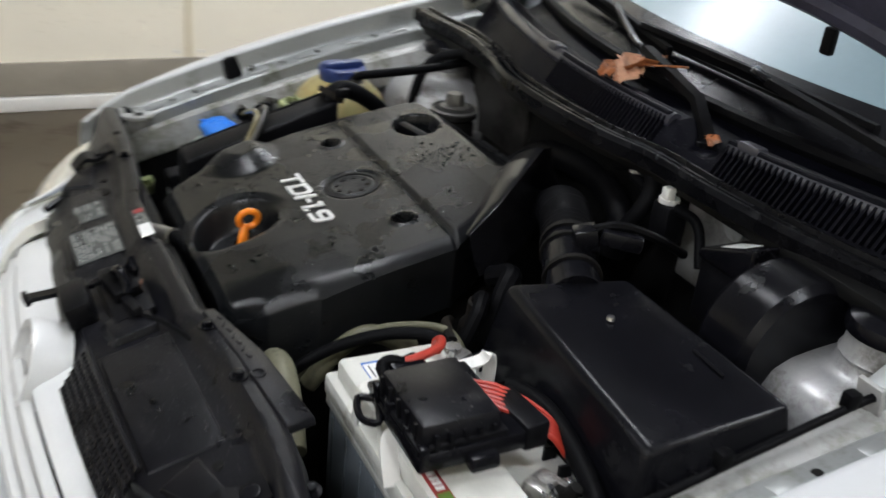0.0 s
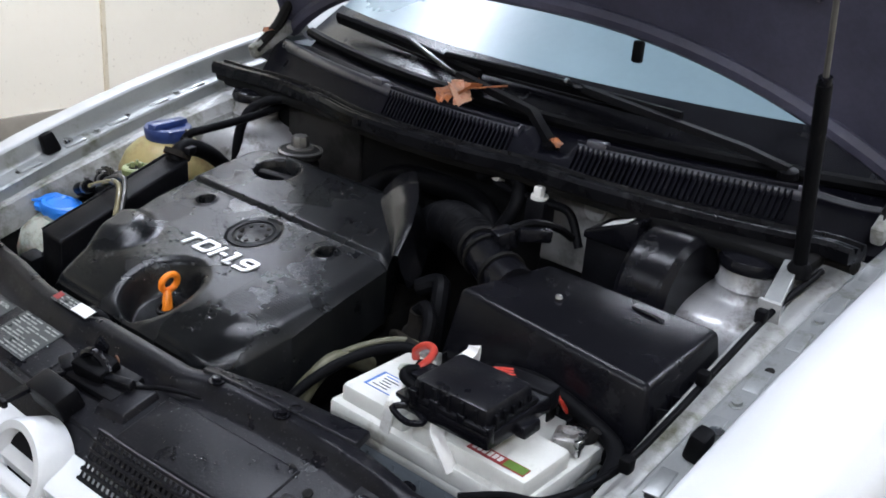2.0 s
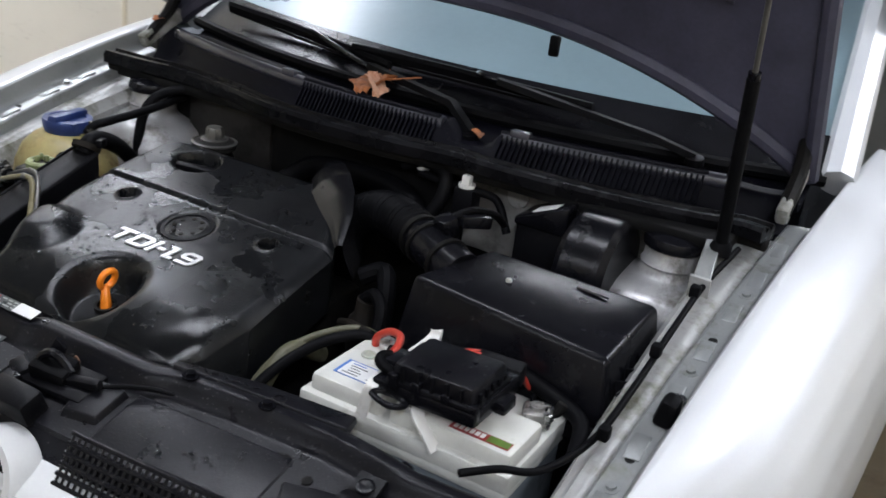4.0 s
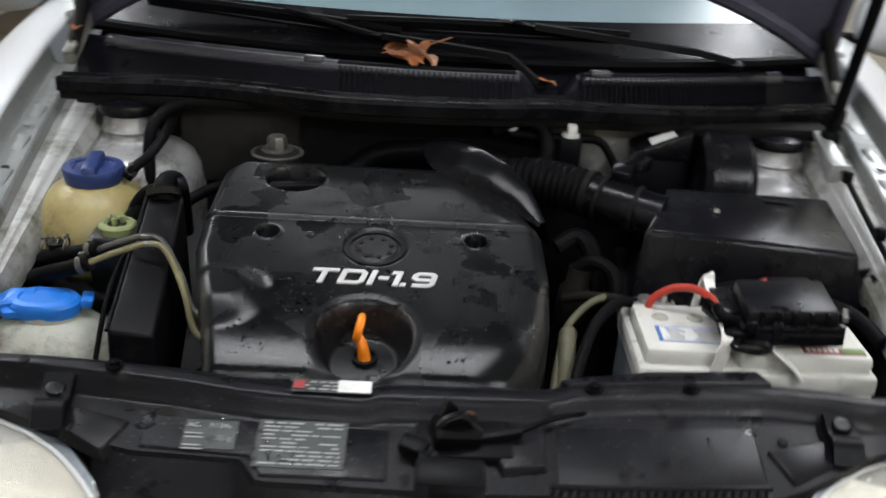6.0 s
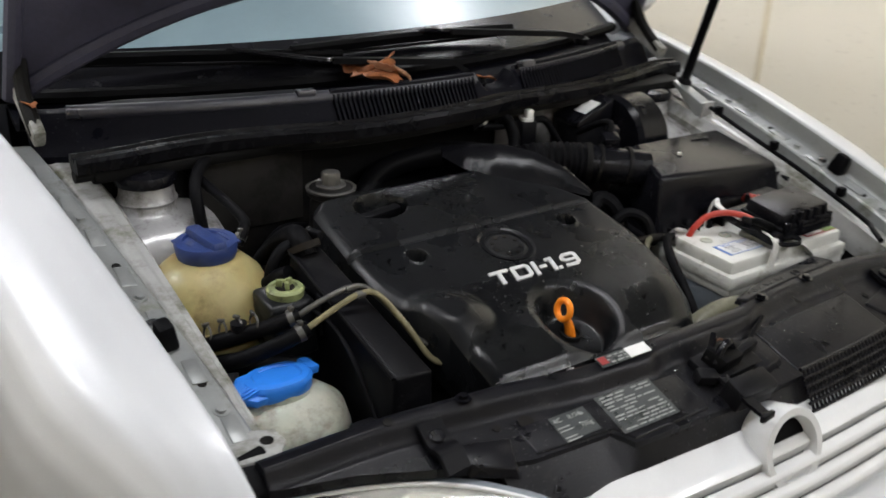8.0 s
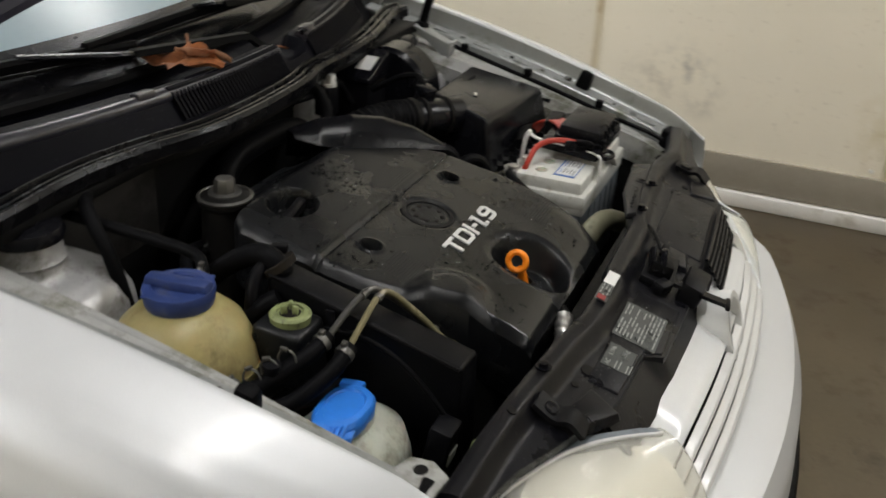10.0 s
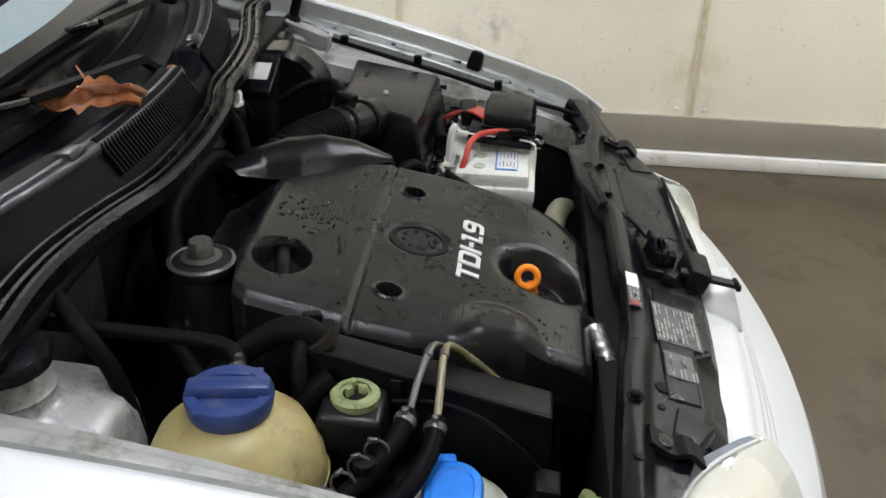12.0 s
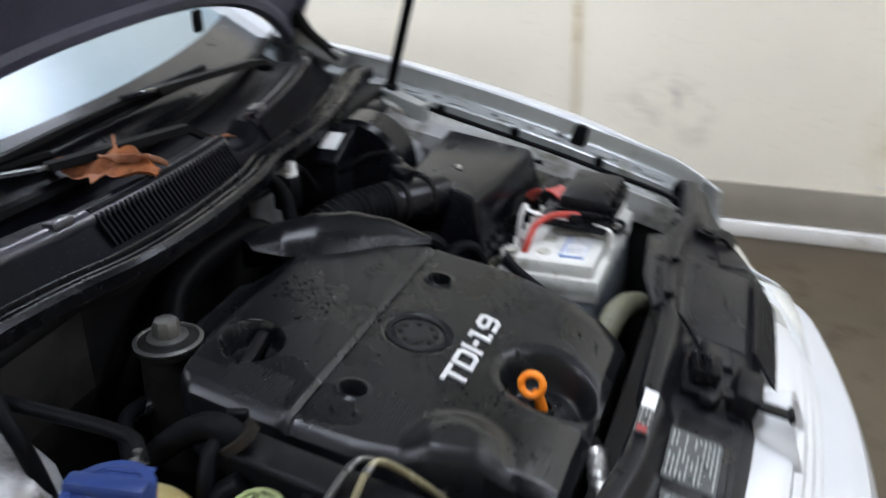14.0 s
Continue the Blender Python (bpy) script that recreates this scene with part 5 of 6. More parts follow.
hose("bleed_hose", [(-0.474, 0.405, 0.856), (-0.462, 0.412, 0.872), (-0.45, 0.44, 0.879), (-0.45, 0.54, 0.885), (-0.46, 0.65, 0.895)], 0.0078, "rubber", "black bleed hose from the coolant bottle", clamp=(0,))
kn = thing("white_knob", 0.093, 0.615, 0.89, "small white plastic plug on the bulkhead", "plug")
part("plug", lathe([(0, 0), (0.011, 0), (0.012, 0.006), (0.009, 0.016), (0, 0.018)], 16, (0.093, 0.615, 0.902), (70, 0, 0)), M["white_plastic"], kn)
part("stem", sweep([(0.093, 0.65, 0.898), (0.093, 0.612, 0.90)], 0.006, 8, 1), M["dark"], kn)
sv = thing("solenoid_valve", 0.187, 0.592, 0.87, "small valve with a white plastic head", "valve")
part("head", box(0.188, 0.588, 0.908, 0.015, 0.014, 0.020, 0.003), M["white_plastic"], sv)
part("collar", lathe([(0, 0), (0.014, 0), (0.014, 0.006), (0, 0.006)], 16, (0.187, 0.592, 0.896)), M["white_plastic"], sv)
part("body", box(0.187, 0.597, 0.868, 0.036, 0.035, 0.055, 0.005), M["black"], sv)
pg = solid("bulkhead_plug", lathe([(0, 0), (0.02, 0), (0.019, 0.004), (0, 0.005)], 24, (0.255, 0.651, 0.885), (90, 0, 0)), M["metal"], "round grommet plug in the bulkhead", "plug")
solid("bulkhead_plug", lathe([(0, 0), (0.018, 0), (0.017, 0.004), (0, 0.005)], 24, (-0.315, 0.651, 0.893), (90, 0, 0)), M["metal"], "round grommet plug in the bulkhead", "plug")
rb = thing("relay_box", 0.335, 0.60, 0.80, "black relay box with a white sticker", "relay box")
part("box", box(0.334, 0.60, 0.836, 0.082, 0.07, 0.09, 0.006), M["black"], rb)
rlid = part("lid", hull([(0.290, 0.562, 0.884), (0.378, 0.562, 0.922), (0.378, 0.638, 0.922), (0.290, 0.638, 0.884)], [(0.290, 0.562, 0.872), (0.378, 0.562, 0.872), (0.378, 0.638, 0.872), (0.290, 0.638, 0.872)], 0.004), M["gloss"], rb, "slanted black lid")
part("sticker", box(0.334, 0.588, 0.9038, 0.042, 0.032, 0.0008, 0.0, (0, -23.4, 0)), M["sticker"], rlid, "white paper sticker")
part("foot", box(0.334, 0.63, 0.78, 0.03, 0.05, 0.06, 0.004), M["dark"], rb)
bb = thing("brake_servo", 0.43, 0.57, 0.83, "black round brake servo drum", "brake servo")
part("drum", lathe([(0.03, -0.042), (0.082, -0.04), (0.090, -0.03), (0.090, 0.03), (0.082, 0.04), (0.03, 0.042)], 44, (0.43, 0.575, 0.832), (0, 90, 0)), M["gloss"], bb, "glossy black drum")
part("mount", box(0.43, 0.64, 0.80, 0.06, 0.04, 0.10, 0.006), M["dark"], bb)
fp = thing("fuel_filter_valve", 0.10, 0.36, 0.74, "grimy pipes and valve beside the engine", "valve")
part("body", lathe([(0.02, 0), (0.024, 0.02), (0.024, 0.05), (0.017, 0.06), (0.017, 0.085), (0, 0.087)], 18, (0.175, 0.33, 0.70), (0, 6, 0)), M["dark"], fp)
part("pipe", sweep([(0.175, 0.33, 0.78), (0.20, 0.32, 0.80), (0.225, 0.30, 0.79), (0.23, 0.28, 0.75)], 0.010, 10, 6), M["rubber"], fp)
part("pipe", sweep([(0.16, 0.30, 0.75), (0.19, 0.28, 0.765), (0.235, 0.265, 0.77)], 0.007, 10, 6), M["dark"], fp)
part("pipe", sweep([(0.15, 0.36, 0.80), (0.18, 0.37, 0.815), (0.20, 0.35, 0.80), (0.21, 0.33, 0.74)], 0.014, 10, 6), M["rubber"], fp)
hose("side_hose", [(0.165, 0.25, 0.72), (0.155, 0.20, 0.745), (0.15, 0.16, 0.73), (0.145, 0.12, 0.68)], 0.012, "olive", "grimy olive hose beside the engine cover")

ev = thing("egr_valve", -0.27, 0.505, 0.8, "round metal valve with a steel cap", "valve")
part("body", lathe([(0.034, 0.70), (0.036, 0.80), (0.034, 0.84), (0.030, 0.848), (0.038, 0.853), (0.039, 0.858), (0.037, 0.863), (0.030, 0.866), (0.022, 0.868), (0.0, 0.868)], 32, (-0.272, 0.507, 0.009)), M["dark"], ev, "grimy valve body with a rim")
part("rim", lathe([(0.034, 0.863), (0.0395, 0.861), (0.0405, 0.864), (0.036, 0.866), (0.034, 0.863)], 36, (-0.272, 0.507, 0.009)), M["grey_pipe"], ev, "bare metal rim")
part("collar", lathe([(0.024, 0.866), (0.024, 0.869), (0.018, 0.871), (0, 0.871)], 30, (-0.272, 0.507, 0.009)), M["grey_pipe"], ev)
part("cap", lathe([(0.0165, 0.870), (0.0155, 0.886), (0.013, 0.890), (0, 0.891)], 8, (-0.272, 0.507, 0.009)), M["grey_pipe"], ev, "dull steel cap")
part("nipple", sweep([(-0.33, 0.53, 0.80), (-0.30, 0.52, 0.80)], 0.008, 8, 1), M["steel"], ev)
hose("glow_cable", [(-0.30, 0.53, 0.80), (-0.35, 0.52, 0.81), (-0.40, 0.48, 0.80), (-0.43, 0.44, 0.77)], 0.009, "rubber", "black cable behind the engine cover")

# ---- bottles ----
cb = thing("coolant_bottle", -0.52, 0.40, 0.69, "yellowed round coolant bottle with dark blue cap", "coolant bottle")
bd_ = part("bottle", lathe([(0, 0.672), (0.05, 0.676), (0.078, 0.70), (0.089, 0.735), (0.091, 0.757), (0.0925, 0.7575), (0.0925, 0.7615), (0.091, 0.762), (0.087, 0.785), (0.074, 0.812), (0.055, 0.830), (0.042, 0.836), (0.037, 0.838), (0.037, 0.85), (0, 0.85)], 48, (-0.522, 0.402, 0.014)), M["coolant"], cb)
part("nozzle", sweep([(-0.555, 0.45, 0.79), (-0.575, 0.482, 0.795), (-0.583, 0.495, 0.775)], lambda f: 0.017 - 0.004 * f, 14, 6), M["coolant"], bd_, "pale moulded lug")
part("nozzle", sweep([(-0.50, 0.405, 0.835), (-0.478, 0.405, 0.852)], 0.009, 12, 1), M["coolant"], bd_)
part("hose_end", sweep([(-0.46, 0.36, 0.80), (-0.445, 0.335, 0.825), (-0.435, 0.32, 0.835)], 0.014, 12, 5), M["rubber"], cb, "black hose stub")
for k in range(3):
    a = -1.02 - 0.13 * k
    part("level_mark", box(-0.522 + 0.0925 * math.cos(a), 0.402 + 0.0925 * math.sin(a), 0.768 + 0.004 * (k % 2), 0.0016, 0.008, 0.014 - 0.004 * (k % 2), 0.0, (0, 0, math.degrees(a))), M["dark"], bd_)
cp = part("cap", lathe([(0.033, 0.836), (0.037, 0.840), (0.0415, 0.852), (0.0435, 0.866), (0.042, 0.870), (0.032, 0.871), (0.03, 0.868), (0, 0.868)], 40, (-0.520, 0.404, 0.004)), M["navy"], cb, "smooth dark blue screw cap")
part("cap_grip", box(-0.520, 0.404, 0.876, 0.022, 0.084, 0.016, 0.005, (0, 0, 8), taper=0.96), M["navy"], cp, "raised grip bar")
for k in (-1, 1):
    part("cap_lug", box(-0.520 + 0.032 * k, 0.404, 0.872, 0.012, 0.05, 0.004, 0.0015, (0, 0, 8)), M["navy"], cp)

wb = thing("washer_bottle", -0.52, 0.19, 0.60, "milky washer bottle with bright blue flip cap", "washer bottle")
part("bottle", lathe([(0, 0.60), (0.07, 0.605), (0.083, 0.64), (0.084, 0.69), (0.075, 0.722), (0.052, 0.742), (0.036, 0.748), (0.034, 0.757), (0, 0.757)], 36, (-0.517, 0.185, 0), wob=lambda a, z: 1 + 0.12 * math.cos(2 * a)), M["washer"], wb, "dirty milky bottle")
cp = part("cap", lathe([(0.034, 0.750), (0.0375, 0.754), (0.0385, 0.768), (0.035, 0.773), (0.027, 0.7745), (0.025, 0.772), (0, 0.772)], 36, (-0.520, 0.185, 0), wob=lambda a, z: 1 + 0.2 * math.cos(2 * a)), M["blue"], wb, "bright blue cap")
part("cap_tab", prism([(-0.025, -0.02), (0.025, -0.02), (0.025, 0.012), (0.012, 0.024), (-0.012, 0.024), (-0.025, 0.012)], -0.006, 0.006, 0.003, at=(-0.553, 0.181, 0.764), rot=(0, -14, 100)), M["blue"], cp, "ribbed lifting tab")
for k in range(7):
    part("tab_rib", box(-0.566, 0.163 + 0.006 * k, 0.769, 0.03, 0.003, 0.004, 0.001, (0, -14, 8)), M["blue"], cp)
part("cap_hinge", box(-0.470, 0.20, 0.764, 0.016, 0.03, 0.012, 0.003, (0, 10, 10)), M["blue"], cp)

pr = thing("steering_reservoir", -0.452, 0.294, 0.76, "dark steering fluid reservoir with pale green cap", "reservoir")
part("body", hull([(-0.49, 0.262, 0.822), (-0.425, 0.262, 0.822), (-0.425, 0.328, 0.826), (-0.49, 0.328, 0.826)], [(-0.485, 0.258, 0.74), (-0.42, 0.258, 0.74), (-0.42, 0.335, 0.74), (-0.485, 0.335, 0.74)], 0.008), M["cover"], pr)
cp = part("cap", lathe([(0.025, 0.822), (0.026, 0.832), (0.023, 0.835), (0.017, 0.8355), (0.016, 0.833), (0, 0.833)], 30, (-0.455, 0.293, 0)), M["pale_green"], pr, "pale green cap with prongs")
part("cap_middle", lathe([(0, 0), (0.013, 0), (0.012, 0.001), (0, 0.001)], 20, (-0.455, 0.293, 0.8332)), M["dark"], cp)
for a in (0.4, 2.5, 4.6):
    part("prong", box(-0.455 + 0.008 * math.cos(a), 0.293 + 0.008 * math.sin(a), 0.838, 0.008, 0.005, 0.012, 0.001, (0, 0, math.degrees(a))), M["pale_green"], cp)
part("bracket", box(-0.424, 0.255, 0.80, 0.004, 0.012, 0.06, 0.001), M["black"], pr)

bd = thing("belt_guard", -0.38, 0.21, 0.70, "long black plastic duct beside the engine cover", "duct")
part("duct", hull([(-0.408, 0.085, 0.784), (-0.352, 0.085, 0.780), (-0.376, 0.345, 0.858), (-0.424, 0.345, 0.862)],
                  [(-0.412, 0.083, 0.60), (-0.348, 0.083, 0.60), (-0.372, 0.345, 0.70), (-0.428, 0.345, 0.70)], 0.005), M["black"], bd)
part("edge_bead", sweep([(-0.409, 0.088, 0.783), (-0.425, 0.34, 0.860)], 0.0025, 6, 1), M["black"], bd)
part("elbow", sweep([(-0.402, 0.336, 0.85), (-0.403, 0.348, 0.866), (-0.402, 0.366, 0.870), (-0.400, 0.395, 0.858), (-0.405, 0.43, 0.832), (-0.412, 0.47, 0.79), (-0.415, 0.49, 0.74)], lambda f: 0.0165 - 0.004 * f, 16, 8), M["rubber"], bd, "black elbow hose behind the duct")
part("branch", sweep([(-0.408, 0.356, 0.862), (-0.43, 0.356, 0.856), (-0.448, 0.352, 0.832), (-0.452, 0.35, 0.80)], 0.009, 12, 6), M["rubber"], bd)
part("clamp", sweep([(-0.402, 0.338, 0.858), (-0.403, 0.343, 0.866)], 0.024, 16, 1), M["dark"], bd)
part("clip", box(-0.380, 0.352, 0.872, 0.012, 0.022, 0.014, 0.003, (0, 0, 20)), M["black"], bd)

# fuel lines with hoses
fl = thing("fuel_lines", -0.38, 0.21, 0.84, "two thin fuel pipes, one clear, arching over the duct", "pipe")
part("pipe", sweep([(-0.472, 0.237, 0.815), (-0.43, 0.231, 0.835), (-0.395, 0.224, 0.847), (-0.372, 0.216, 0.843), (-0.345, 0.19, 0.812), (-0.325, 0.163, 0.779), (-0.300, 0.150, 0.770)], 0.0042, 10, 8), M["grey_pipe"], fl)
part("pipe", sweep([(-0.474, 0.207, 0.810), (-0.43, 0.207, 0.830), (-0.388, 0.207, 0.844), (-0.364, 0.200, 0.838), (-0.338, 0.172, 0.80), (-0.320, 0.142, 0.762), (-0.300, 0.128, 0.750)], 0.0042, 10, 8), M["clear"], fl, "clear pipe with yellow fuel")
for p in ((-0.395, 0.224, 0.847), (-0.388, 0.207, 0.844)):
    part("sleeve", sweep([Vector(p) + Vector((-0.006, 0, -0.001)), Vector(p) + Vector((0.006, 0, -0.001))], 0.0054, 10, 1), M["grey_pipe"], fl, "pale sleeve")
hose("fuel_hose", [(-0.462, 0.236, 0.819), (-0.495, 0.246, 0.808), (-0.53, 0.268, 0.793), (-0.562, 0.30, 0.772), (-0.578, 0.345, 0.73)], 0.0105, "rubber", "black rubber fuel hose with steel clamp", clamp=(0,), group="fuel hoses")
hose("fuel_hose", [(-0.464, 0.207, 0.814), (-0.50, 0.211, 0.80), (-0.54, 0.232, 0.78), (-0.566, 0.27, 0.755), (-0.578, 0.31, 0.71)], 0.0105, "rubber", "black rubber fuel hose with steel clamp", clamp=(0,), group="fuel hoses")
hose("fuel_hose", [(-0.455, 0.222, 0.745), (-0.50, 0.248, 0.752), (-0.545, 0.275, 0.752), (-0.578, 0.33, 0.72)], 0.013, "rubber", "black rubber hose beside the washer bottle", group="fuel hoses")
fv = thing("fuel_valve", -0.535, 0.268, 0.79, "small black valve with hose clips", "valve")
part("body", lathe([(0.009, 0), (0.011, 0.004), (0.011, 0.012), (0, 0.013)], 16, (-0.532, 0.272, 0.798)), M["black"], fv)
for k in range(4):
    cx, cy, cz = -0.515 - 0.016 * k, 0.262 + 0.014 * k, 0.809 - 0.008 * k
    part("clip_ring", sweep([(cx + 0.002 * math.sin(a), cy + 0.012 * math.cos(a), cz + 0.012 * math.sin(a)) for a in np.linspace(0, 6.28, 17)], 0.0016, 6, 1), M["grey_pipe"], fv)
    part("clip_ear", box(cx, cy + 0.004, cz + 0.0135, 0.004, 0.010, 0.005, 0.001, (0, 0, 30 * k)), M["grey_pipe"], fv)
hose("black_wire", [(-0.432, 0.258, 0.808), (-0.430, 0.21, 0.808), (-0.430, 0.16, 0.790), (-0.430, 0.113, 0.749), (-0.430, 0.082, 0.704), (-0.43, 0.06, 0.64)], 0.0034, "rubber", "thin black wire before the duct")
cn = thing("plug_connector", -0.445, 0.10, 0.70, "black plug connector with two pale labels", "connector")
part("body", box(-0.445, 0.095, 0.68, 0.04, 0.03, 0.10, 0.005, (10, 0, 0)), M["black"], cn)
for z in (0.712, 0.685):
    part("label", box(-0.445, 0.0775, z, 0.026, 0.002, 0.018, 0.0, (10, 0, 0)), M["sticker"], cn)
ac = thing("hose_coupling", -0.215, 0.02, 0.72, "ribbed bare metal hose coupling before the engine", "coupling")
part("ferrule", sweep([(-0.165, 0.026, 0.745), (-0.222, 0.008, 0.728)], 0.013, 18, 14, ripple=0.0012, waves=4), M["alu"], ac, "ribbed aluminium ferrule")
part("hose", sweep([(-0.12, 0.05, 0.70), (-0.14, 0.038, 0.738), (-0.168, 0.026, 0.744)], 0.012, 14, 6), M["rubber"], ac)
part("end", sweep([(-0.222, 0.008, 0.728), (-0.240, 0.003, 0.718)], 0.009, 14, 1), M["steel"], ac)
part("pipe", sweep([(-0.240, 0.003, 0.718), (-0.245, 0.02, 0.68), (-0.20, 0.05, 0.62)], 0.006, 10, 6), M["dark"], ac)
pc = thing("pale_connector", -0.455, 0.03, 0.69, "small pale green wire connector", "connector")
part("body", box(-0.455, 0.035, 0.70, 0.028, 0.026, 0.02, 0.003, (0, 15, 20)), M["pale_green"], pc)
part("socket", lathe([(0.006, 0), (0.009, 0), (0.009, 0.01), (0.006, 0.01)], 12, (-0.45, 0.045, 0.708), (20, 0, 0)), M["pale_green"], pc)
part("wire", sweep([(-0.455, 0.045, 0.695), (-0.45, 0.06, 0.66), (-0.45, 0.06, 0.60)], 0.004, 8, 5), M["rubber"], pc)
wt = thing("wing_bracket", -0.60, 0.06, 0.76, "pale metal bracket with a hole at the wing", "bracket")
part("plate", prism([(-0.635, 0.03), (-0.59, 0.025), (-0.572, 0.05), (-0.575, 0.075), (-0.60, 0.085), (-0.635, 0.08)], 0.770, 0.778, 0.002), M["metal"], wt)
part("hole", lathe([(0, 0), (0.008, 0), (0.008, 0.001), (0, 0.001)], 16, (-0.592, 0.057, 0.778)), M["dark"], wt)
part("leg", box(-0.605, 0.055, 0.72, 0.03, 0.04, 0.11, 0.003), M["metal"], wt)

# right wing cable and prop bracket
cbx = hose("bonnet_cable", [(0.62, 0.63, 0.912), (0.606, 0.52, 0.886), (0.602, 0.40, 0.856), (0.600, 0.28, 0.826), (0.592, 0.18, 0.80), (0.565, 0.10, 0.79), (0.53, 0.065, 0.795), (0.50, 0.03, 0.795)], 0.0045, "rubber", "black cable along the wing flange")
for y in (0.49, 0.345, 0.185):
    part("clip", box(0.602, y, crest(y) - 0.034, 0.014, 0.016, 0.018, 0.003), M["rubber"], cbx)
pb = thing("prop_bracket", 0.59, 0.57, 0.88, "bent sheet metal bracket for the bonnet prop", "bracket")
part("plate", hull([(0.578, 0.60, 0.925), (0.60, 0.60, 0.928), (0.612, 0.525, 0.895), (0.588, 0.52, 0.892)], [(0.578, 0.60, 0.918), (0.60, 0.60, 0.921), (0.612, 0.525, 0.85), (0.588, 0.52, 0.85)], 0.002), M["flange"], pb)
part("tab", box(0.60, 0.52, 0.875, 0.03, 0.006, 0.045, 0.001, (10, 0, 0)), M["metal"], pb)
part("pivot", lathe([(0.016, 0), (0.016, 0.012), (0.012, 0.02), (0, 0.021)], 18, (0.602, 0.592, 0.91)), M["rubber"], pb)

# ---- bonnet prop, wipers, leaf ----
prop = thing("bonnet_prop", 0.602, 0.593, 0.92, "thin black bonnet prop rod with a thick foam grip", "prop rod")
part("grip", sweep([(0.602, 0.593, 0.915), (0.604, 0.522, 1.176)], 0.0096, 12, 1), M["rubber"], prop)
part("collar", sweep([(0.604, 0.5225, 1.172), (0.604, 0.519, 1.185)], 0.0085, 12, 1), M["gloss"], prop)
part("rod", sweep([(0.604, 0.522, 1.176), (0.604, 0.415, 1.60), (0.604, 0.44, 1.72)], 0.0038, 10, 1), M["grey_pipe"], prop)


def wiper(piv, elbow, mid, tip0, tip1, label):
    t = thing("wiper", *piv, label, "wiper", "windscreen wipers")
    part("pivot_cap", lathe([(0, 0), (0.016, 0), (0.015, 0.012), (0, 0.016)], 18, (piv[0], piv[1], piv[2] - 0.012), (10, 0, 0)), M["black"], t)
    part("arm", sweep([piv, elbow, mid], 0.0115, 8, 1, section=[(-1, -0.4), (1, -0.4), (0.7, 0.5), (-0.7, 0.5)]), M["rubber"], t)
    b = part("blade", sweep([tip0, ((tip0[0] + tip1[0]) / 2, (tip0[1] + tip1[1]) / 2 - 0.002, (tip0[2] + tip1[2]) / 2 + 0.004), tip1], 0.009, 8, 8, section=[(-0.35, -1.2), (0.35, -1.2), (0.8, 0.2), (0.5, 1.0), (-0.5, 1.0), (-0.8, 0.2)]), M["rubber"], t)
    part("blade_bridge", sweep([mid, Vector(mid) + Vector((-0.03, 0.0, 0.004)), ((tip0[0] * 0.55 + tip1[0] * 0.45), (tip0[1] * 0.55 + tip1[1] * 0.45), (tip0[2] * 0.55 + tip1[2] * 0.45) + 0.012)], 0.006, 8, 6), M["gloss"], b)
    part("rubber_lip", sweep([Vector(tip0) - Vector((0, 0, 0.012)), Vector(tip1) - Vector((0, 0, 0.012))], 0.003, 6, 6), M["rubber"], b)


wiper((0.49, 0.795, 0.985), (0.42, 0.79, 1.0), (0.13, 0.775, 1.033), (0.30, 0.80, 1.02), (-0.195, 0.80, 1.022), "long black windscreen wiper with its arm")
wiper((0.136, 0.683, 0.958), (0.085, 0.697, 0.996), (-0.13, 0.765, 1.005), (-0.10, 0.785, 1.008), (-0.56, 0.87, 1.03), "black windscreen wiper lying on the glass")


def leaf_place(u, v):
    """A dry curled lobed leaf."""
    a = (u - 0.5) * 2
    saw = abs((3.5 * v + 0.3 * abs(a)) % 1.0 - 0.5) * 2
    w = 0.044 * math.sin(math.pi * min(0.99, max(0.03, v))) ** 0.45 * (0.66 + 0.36 * saw + 0.06 * math.sin(31 * v))
    x = a * w
    y = (v - 0.5) * 0.145 + 0.012 * abs(a) * math.sin(6 * v)
    z = 0.28 * abs(a) ** 1.4 * w + 0.008 * math.sin(5.5 * v + 0.6) + 0.0035 * math.sin(5 * a + 9 * v) + 0.002 * math.sin(23 * v)
    return Vector((x, y, z))


lf = thing("dry_leaf", -0.09, 0.71, 0.985, "dry curled orange-brown autumn leaf on the cowl", "leaf")
bm = sheet(leaf_place, 20, 48, 0.0008)
bm.transform(pose(-0.085, 0.712, 0.992, 8, -12, 14))
part("blade", bm, M["leaf"], lf)
bm = sheet(lambda u, v: leaf_place(u, v) * 0.62, 14, 18, 0.0008)
bm.transform(pose(-0.062, 0.682, 0.998, 20, 30, 40))
part("blade", bm, M["leaf_pale"], lf, "paler curled half of the leaf")
part("stalk", sweep([(-0.09, 0.70, 0.997), (-0.05, 0.72, 1.004), (-0.01, 0.75, 1.012)], 0.0016, 6, 5), M["leaf"], lf)
for x, y, z, k in ((0.15, 0.678, 0.962, 40), (-0.655, 0.76, 0.995, 10)):
    bm = sheet(lambda u, v: leaf_place(u, v) * 0.28, 8, 10, 0.0006)
    bm.transform(pose(x, y, z, 10, 10, k))
    solid("leaf_scrap", bm, M["leaf"], "small scrap of dry brown leaf", "leaf")

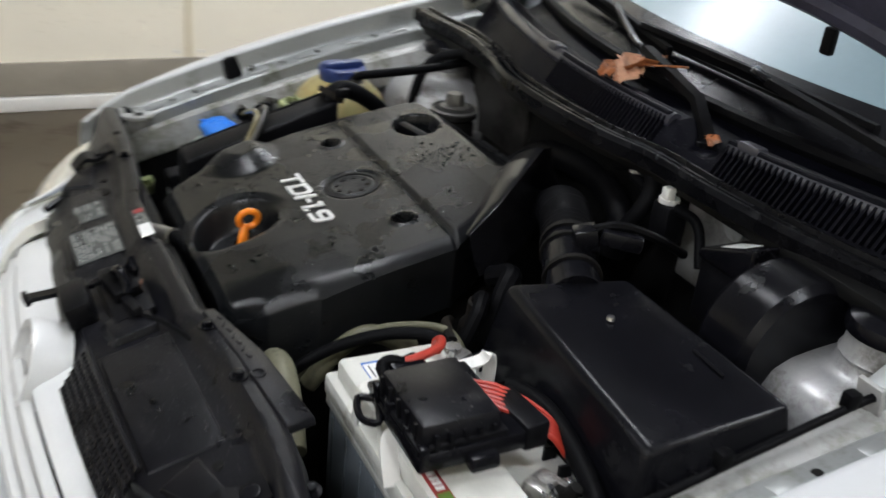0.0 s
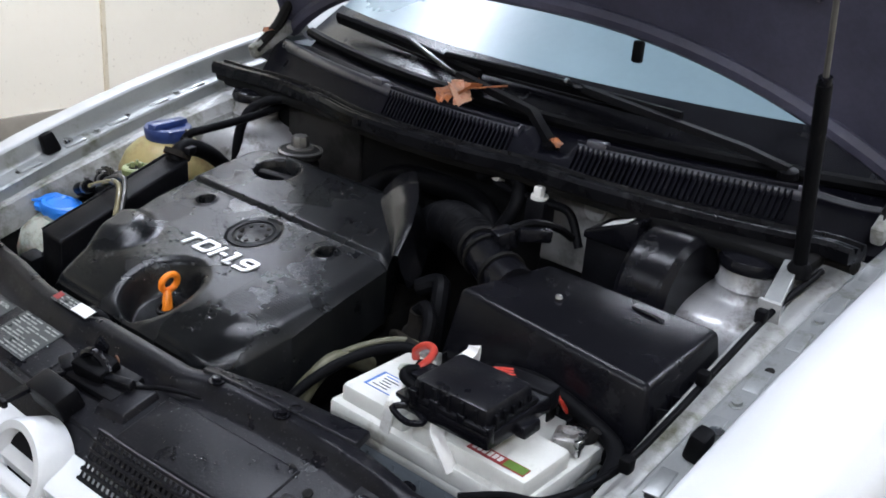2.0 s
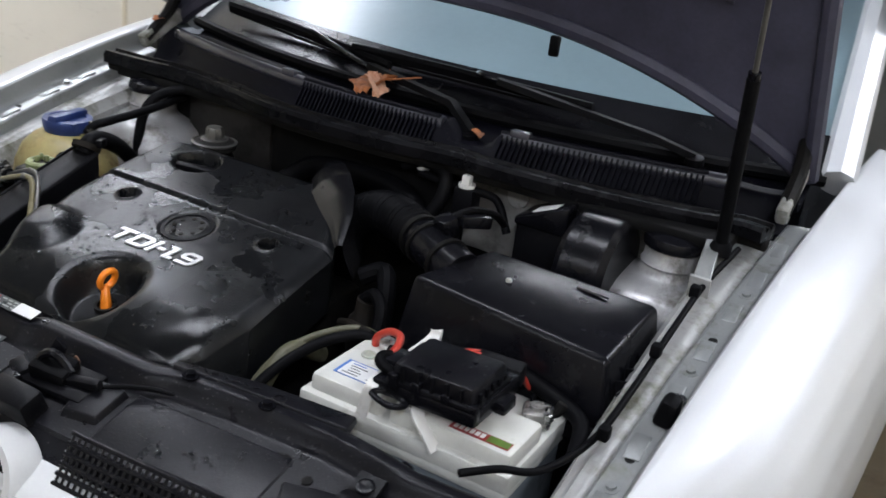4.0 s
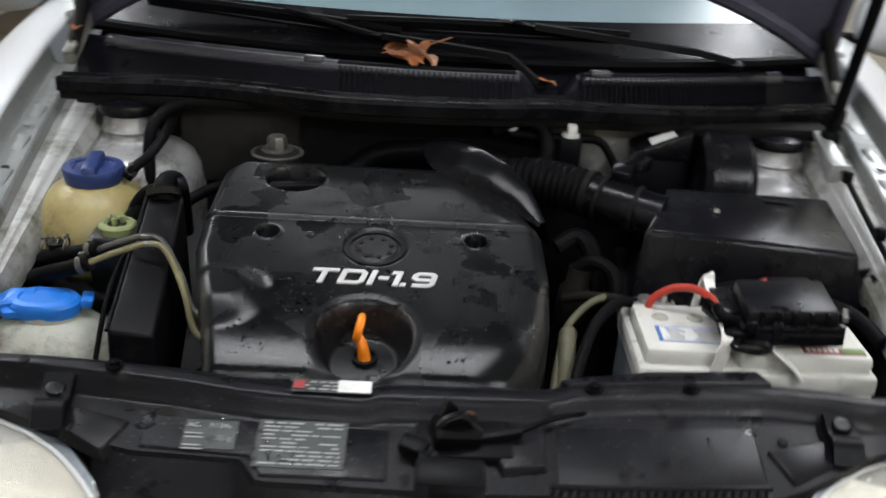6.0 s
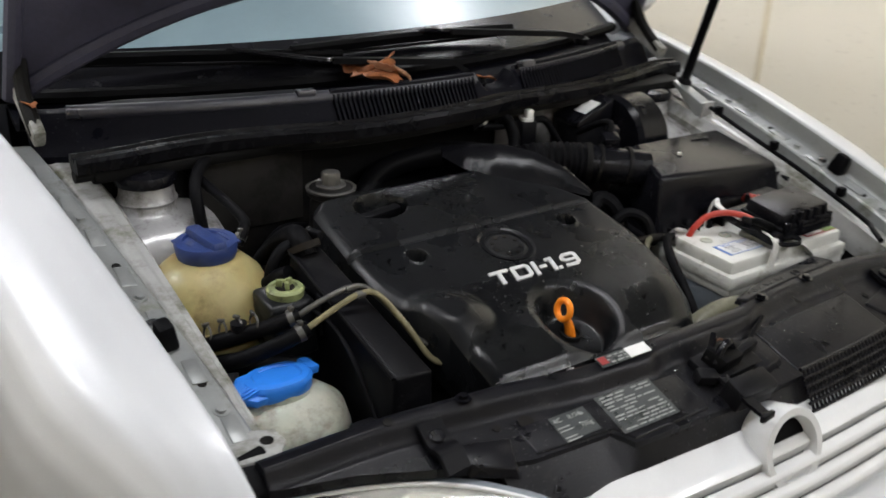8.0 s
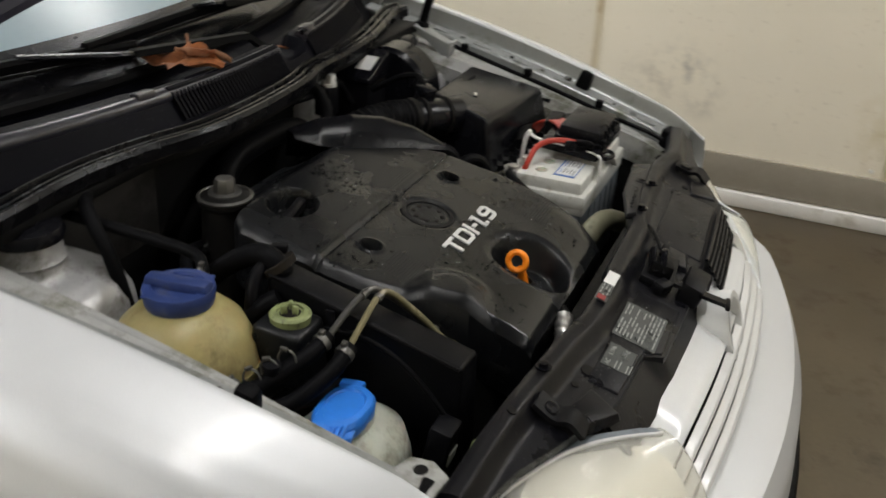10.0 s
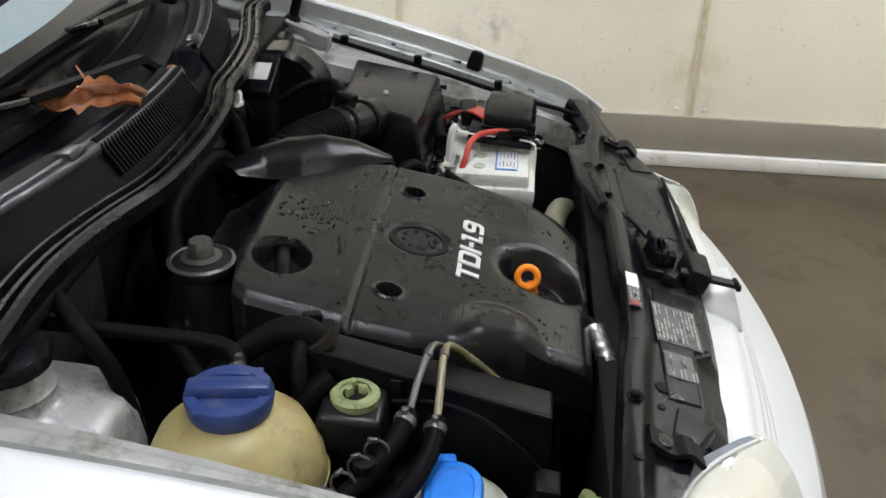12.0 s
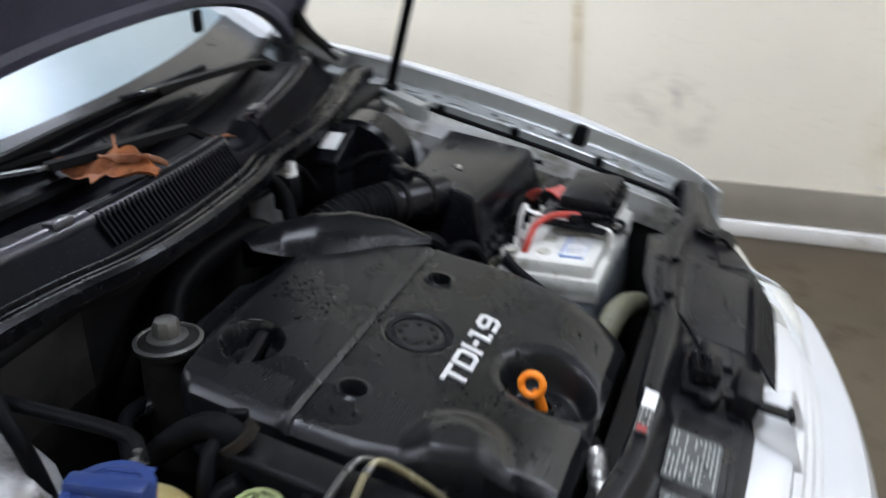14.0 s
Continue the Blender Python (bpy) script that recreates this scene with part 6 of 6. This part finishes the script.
# ---- door mirrors ----
for s in (-1, 1):
    mr = part("door_mirror", lathe([(0, -0.07), (0.05, -0.062), (0.078, -0.03), (0.082, 0.0), (0.075, 0.02), (0, 0.022)], 28, (s * 0.93, 1.13, 1.02), (-90, 0, 0), wob=lambda a, z: 1 + 0.35 * abs(math.cos(a)) ** 2), M["paint"], car, "silver-white door mirror")
    part("mirror_foot", box(s * 0.855, 1.15, 0.965, 0.10, 0.05, 0.03, 0.01), M["rubber"], mr)


# ---- water drops ----
def drops(n, seed, spot, rmin=0.0006, rmax=0.0022):
    """Small beads of water; spot(rnd) gives a place or None."""
    rnd = random.Random(seed)
    verts, faces = [], []
    while n:
        p = spot(rnd)
        n -= 1
        if p is None:
            continue
        r = rmin + (rmax - rmin) * rnd.random() ** 3
        e, a0 = rnd.uniform(0.7, 1.3), rnd.random() * 3
        b = len(verts)
        for rr, hh in ((1.0, -0.1), (0.75, 0.35)):
            for k in range(7):
                a = k * 0.8976 + a0
                verts.append((p[0] + r * rr * e * math.cos(a), p[1] + r * rr / e * math.sin(a), p[2] + r * hh))
        verts.append((p[0], p[1], p[2] + r * 0.5))
        for k in range(7):
            j = (k + 1) % 7
            faces += [(b + k, b + j, b + 7 + j, b + 7 + k), (b + 7 + k, b + 7 + j, b + 14)]
    me = bpy.data.meshes.new("water_drops")
    me.from_pydata(verts, [], faces)
    for f in me.polygons:
        f.use_smooth = True
    me.materials.append(M["water"])
    return me


def cover_spot(rnd):
    y = rnd.uniform(0.06, 0.45)
    x = ramp(y, LEFT) + 0.02 + (ramp(y, RIGHT) - ramp(y, LEFT) - 0.04) * rnd.random()
    if noise.noise((x * 14, y * 14, 3.0)) < 0.05:
        return None
    return (x, y, cover_z(x, y))


def slam_spot(rnd):
    x = rnd.uniform(-0.4, 0.4)
    y = rnd.uniform(-0.11, -0.03)
    if noise.noise((x * 10, y * 16, 9.0)) < 0.1:
        return None
    return on_slam(x, y, 0.005)


for name, me, where in (("water_drops", drops(2600, 1, cover_spot, 0.0007, 0.0032), "beads of water lying on the engine cover"), ("water_drops", drops(900, 2, slam_spot, 0.0007, 0.0034), "beads of water lying on the slam panel")):
    tagged(new(name, me), where, "water", kind="stuff")
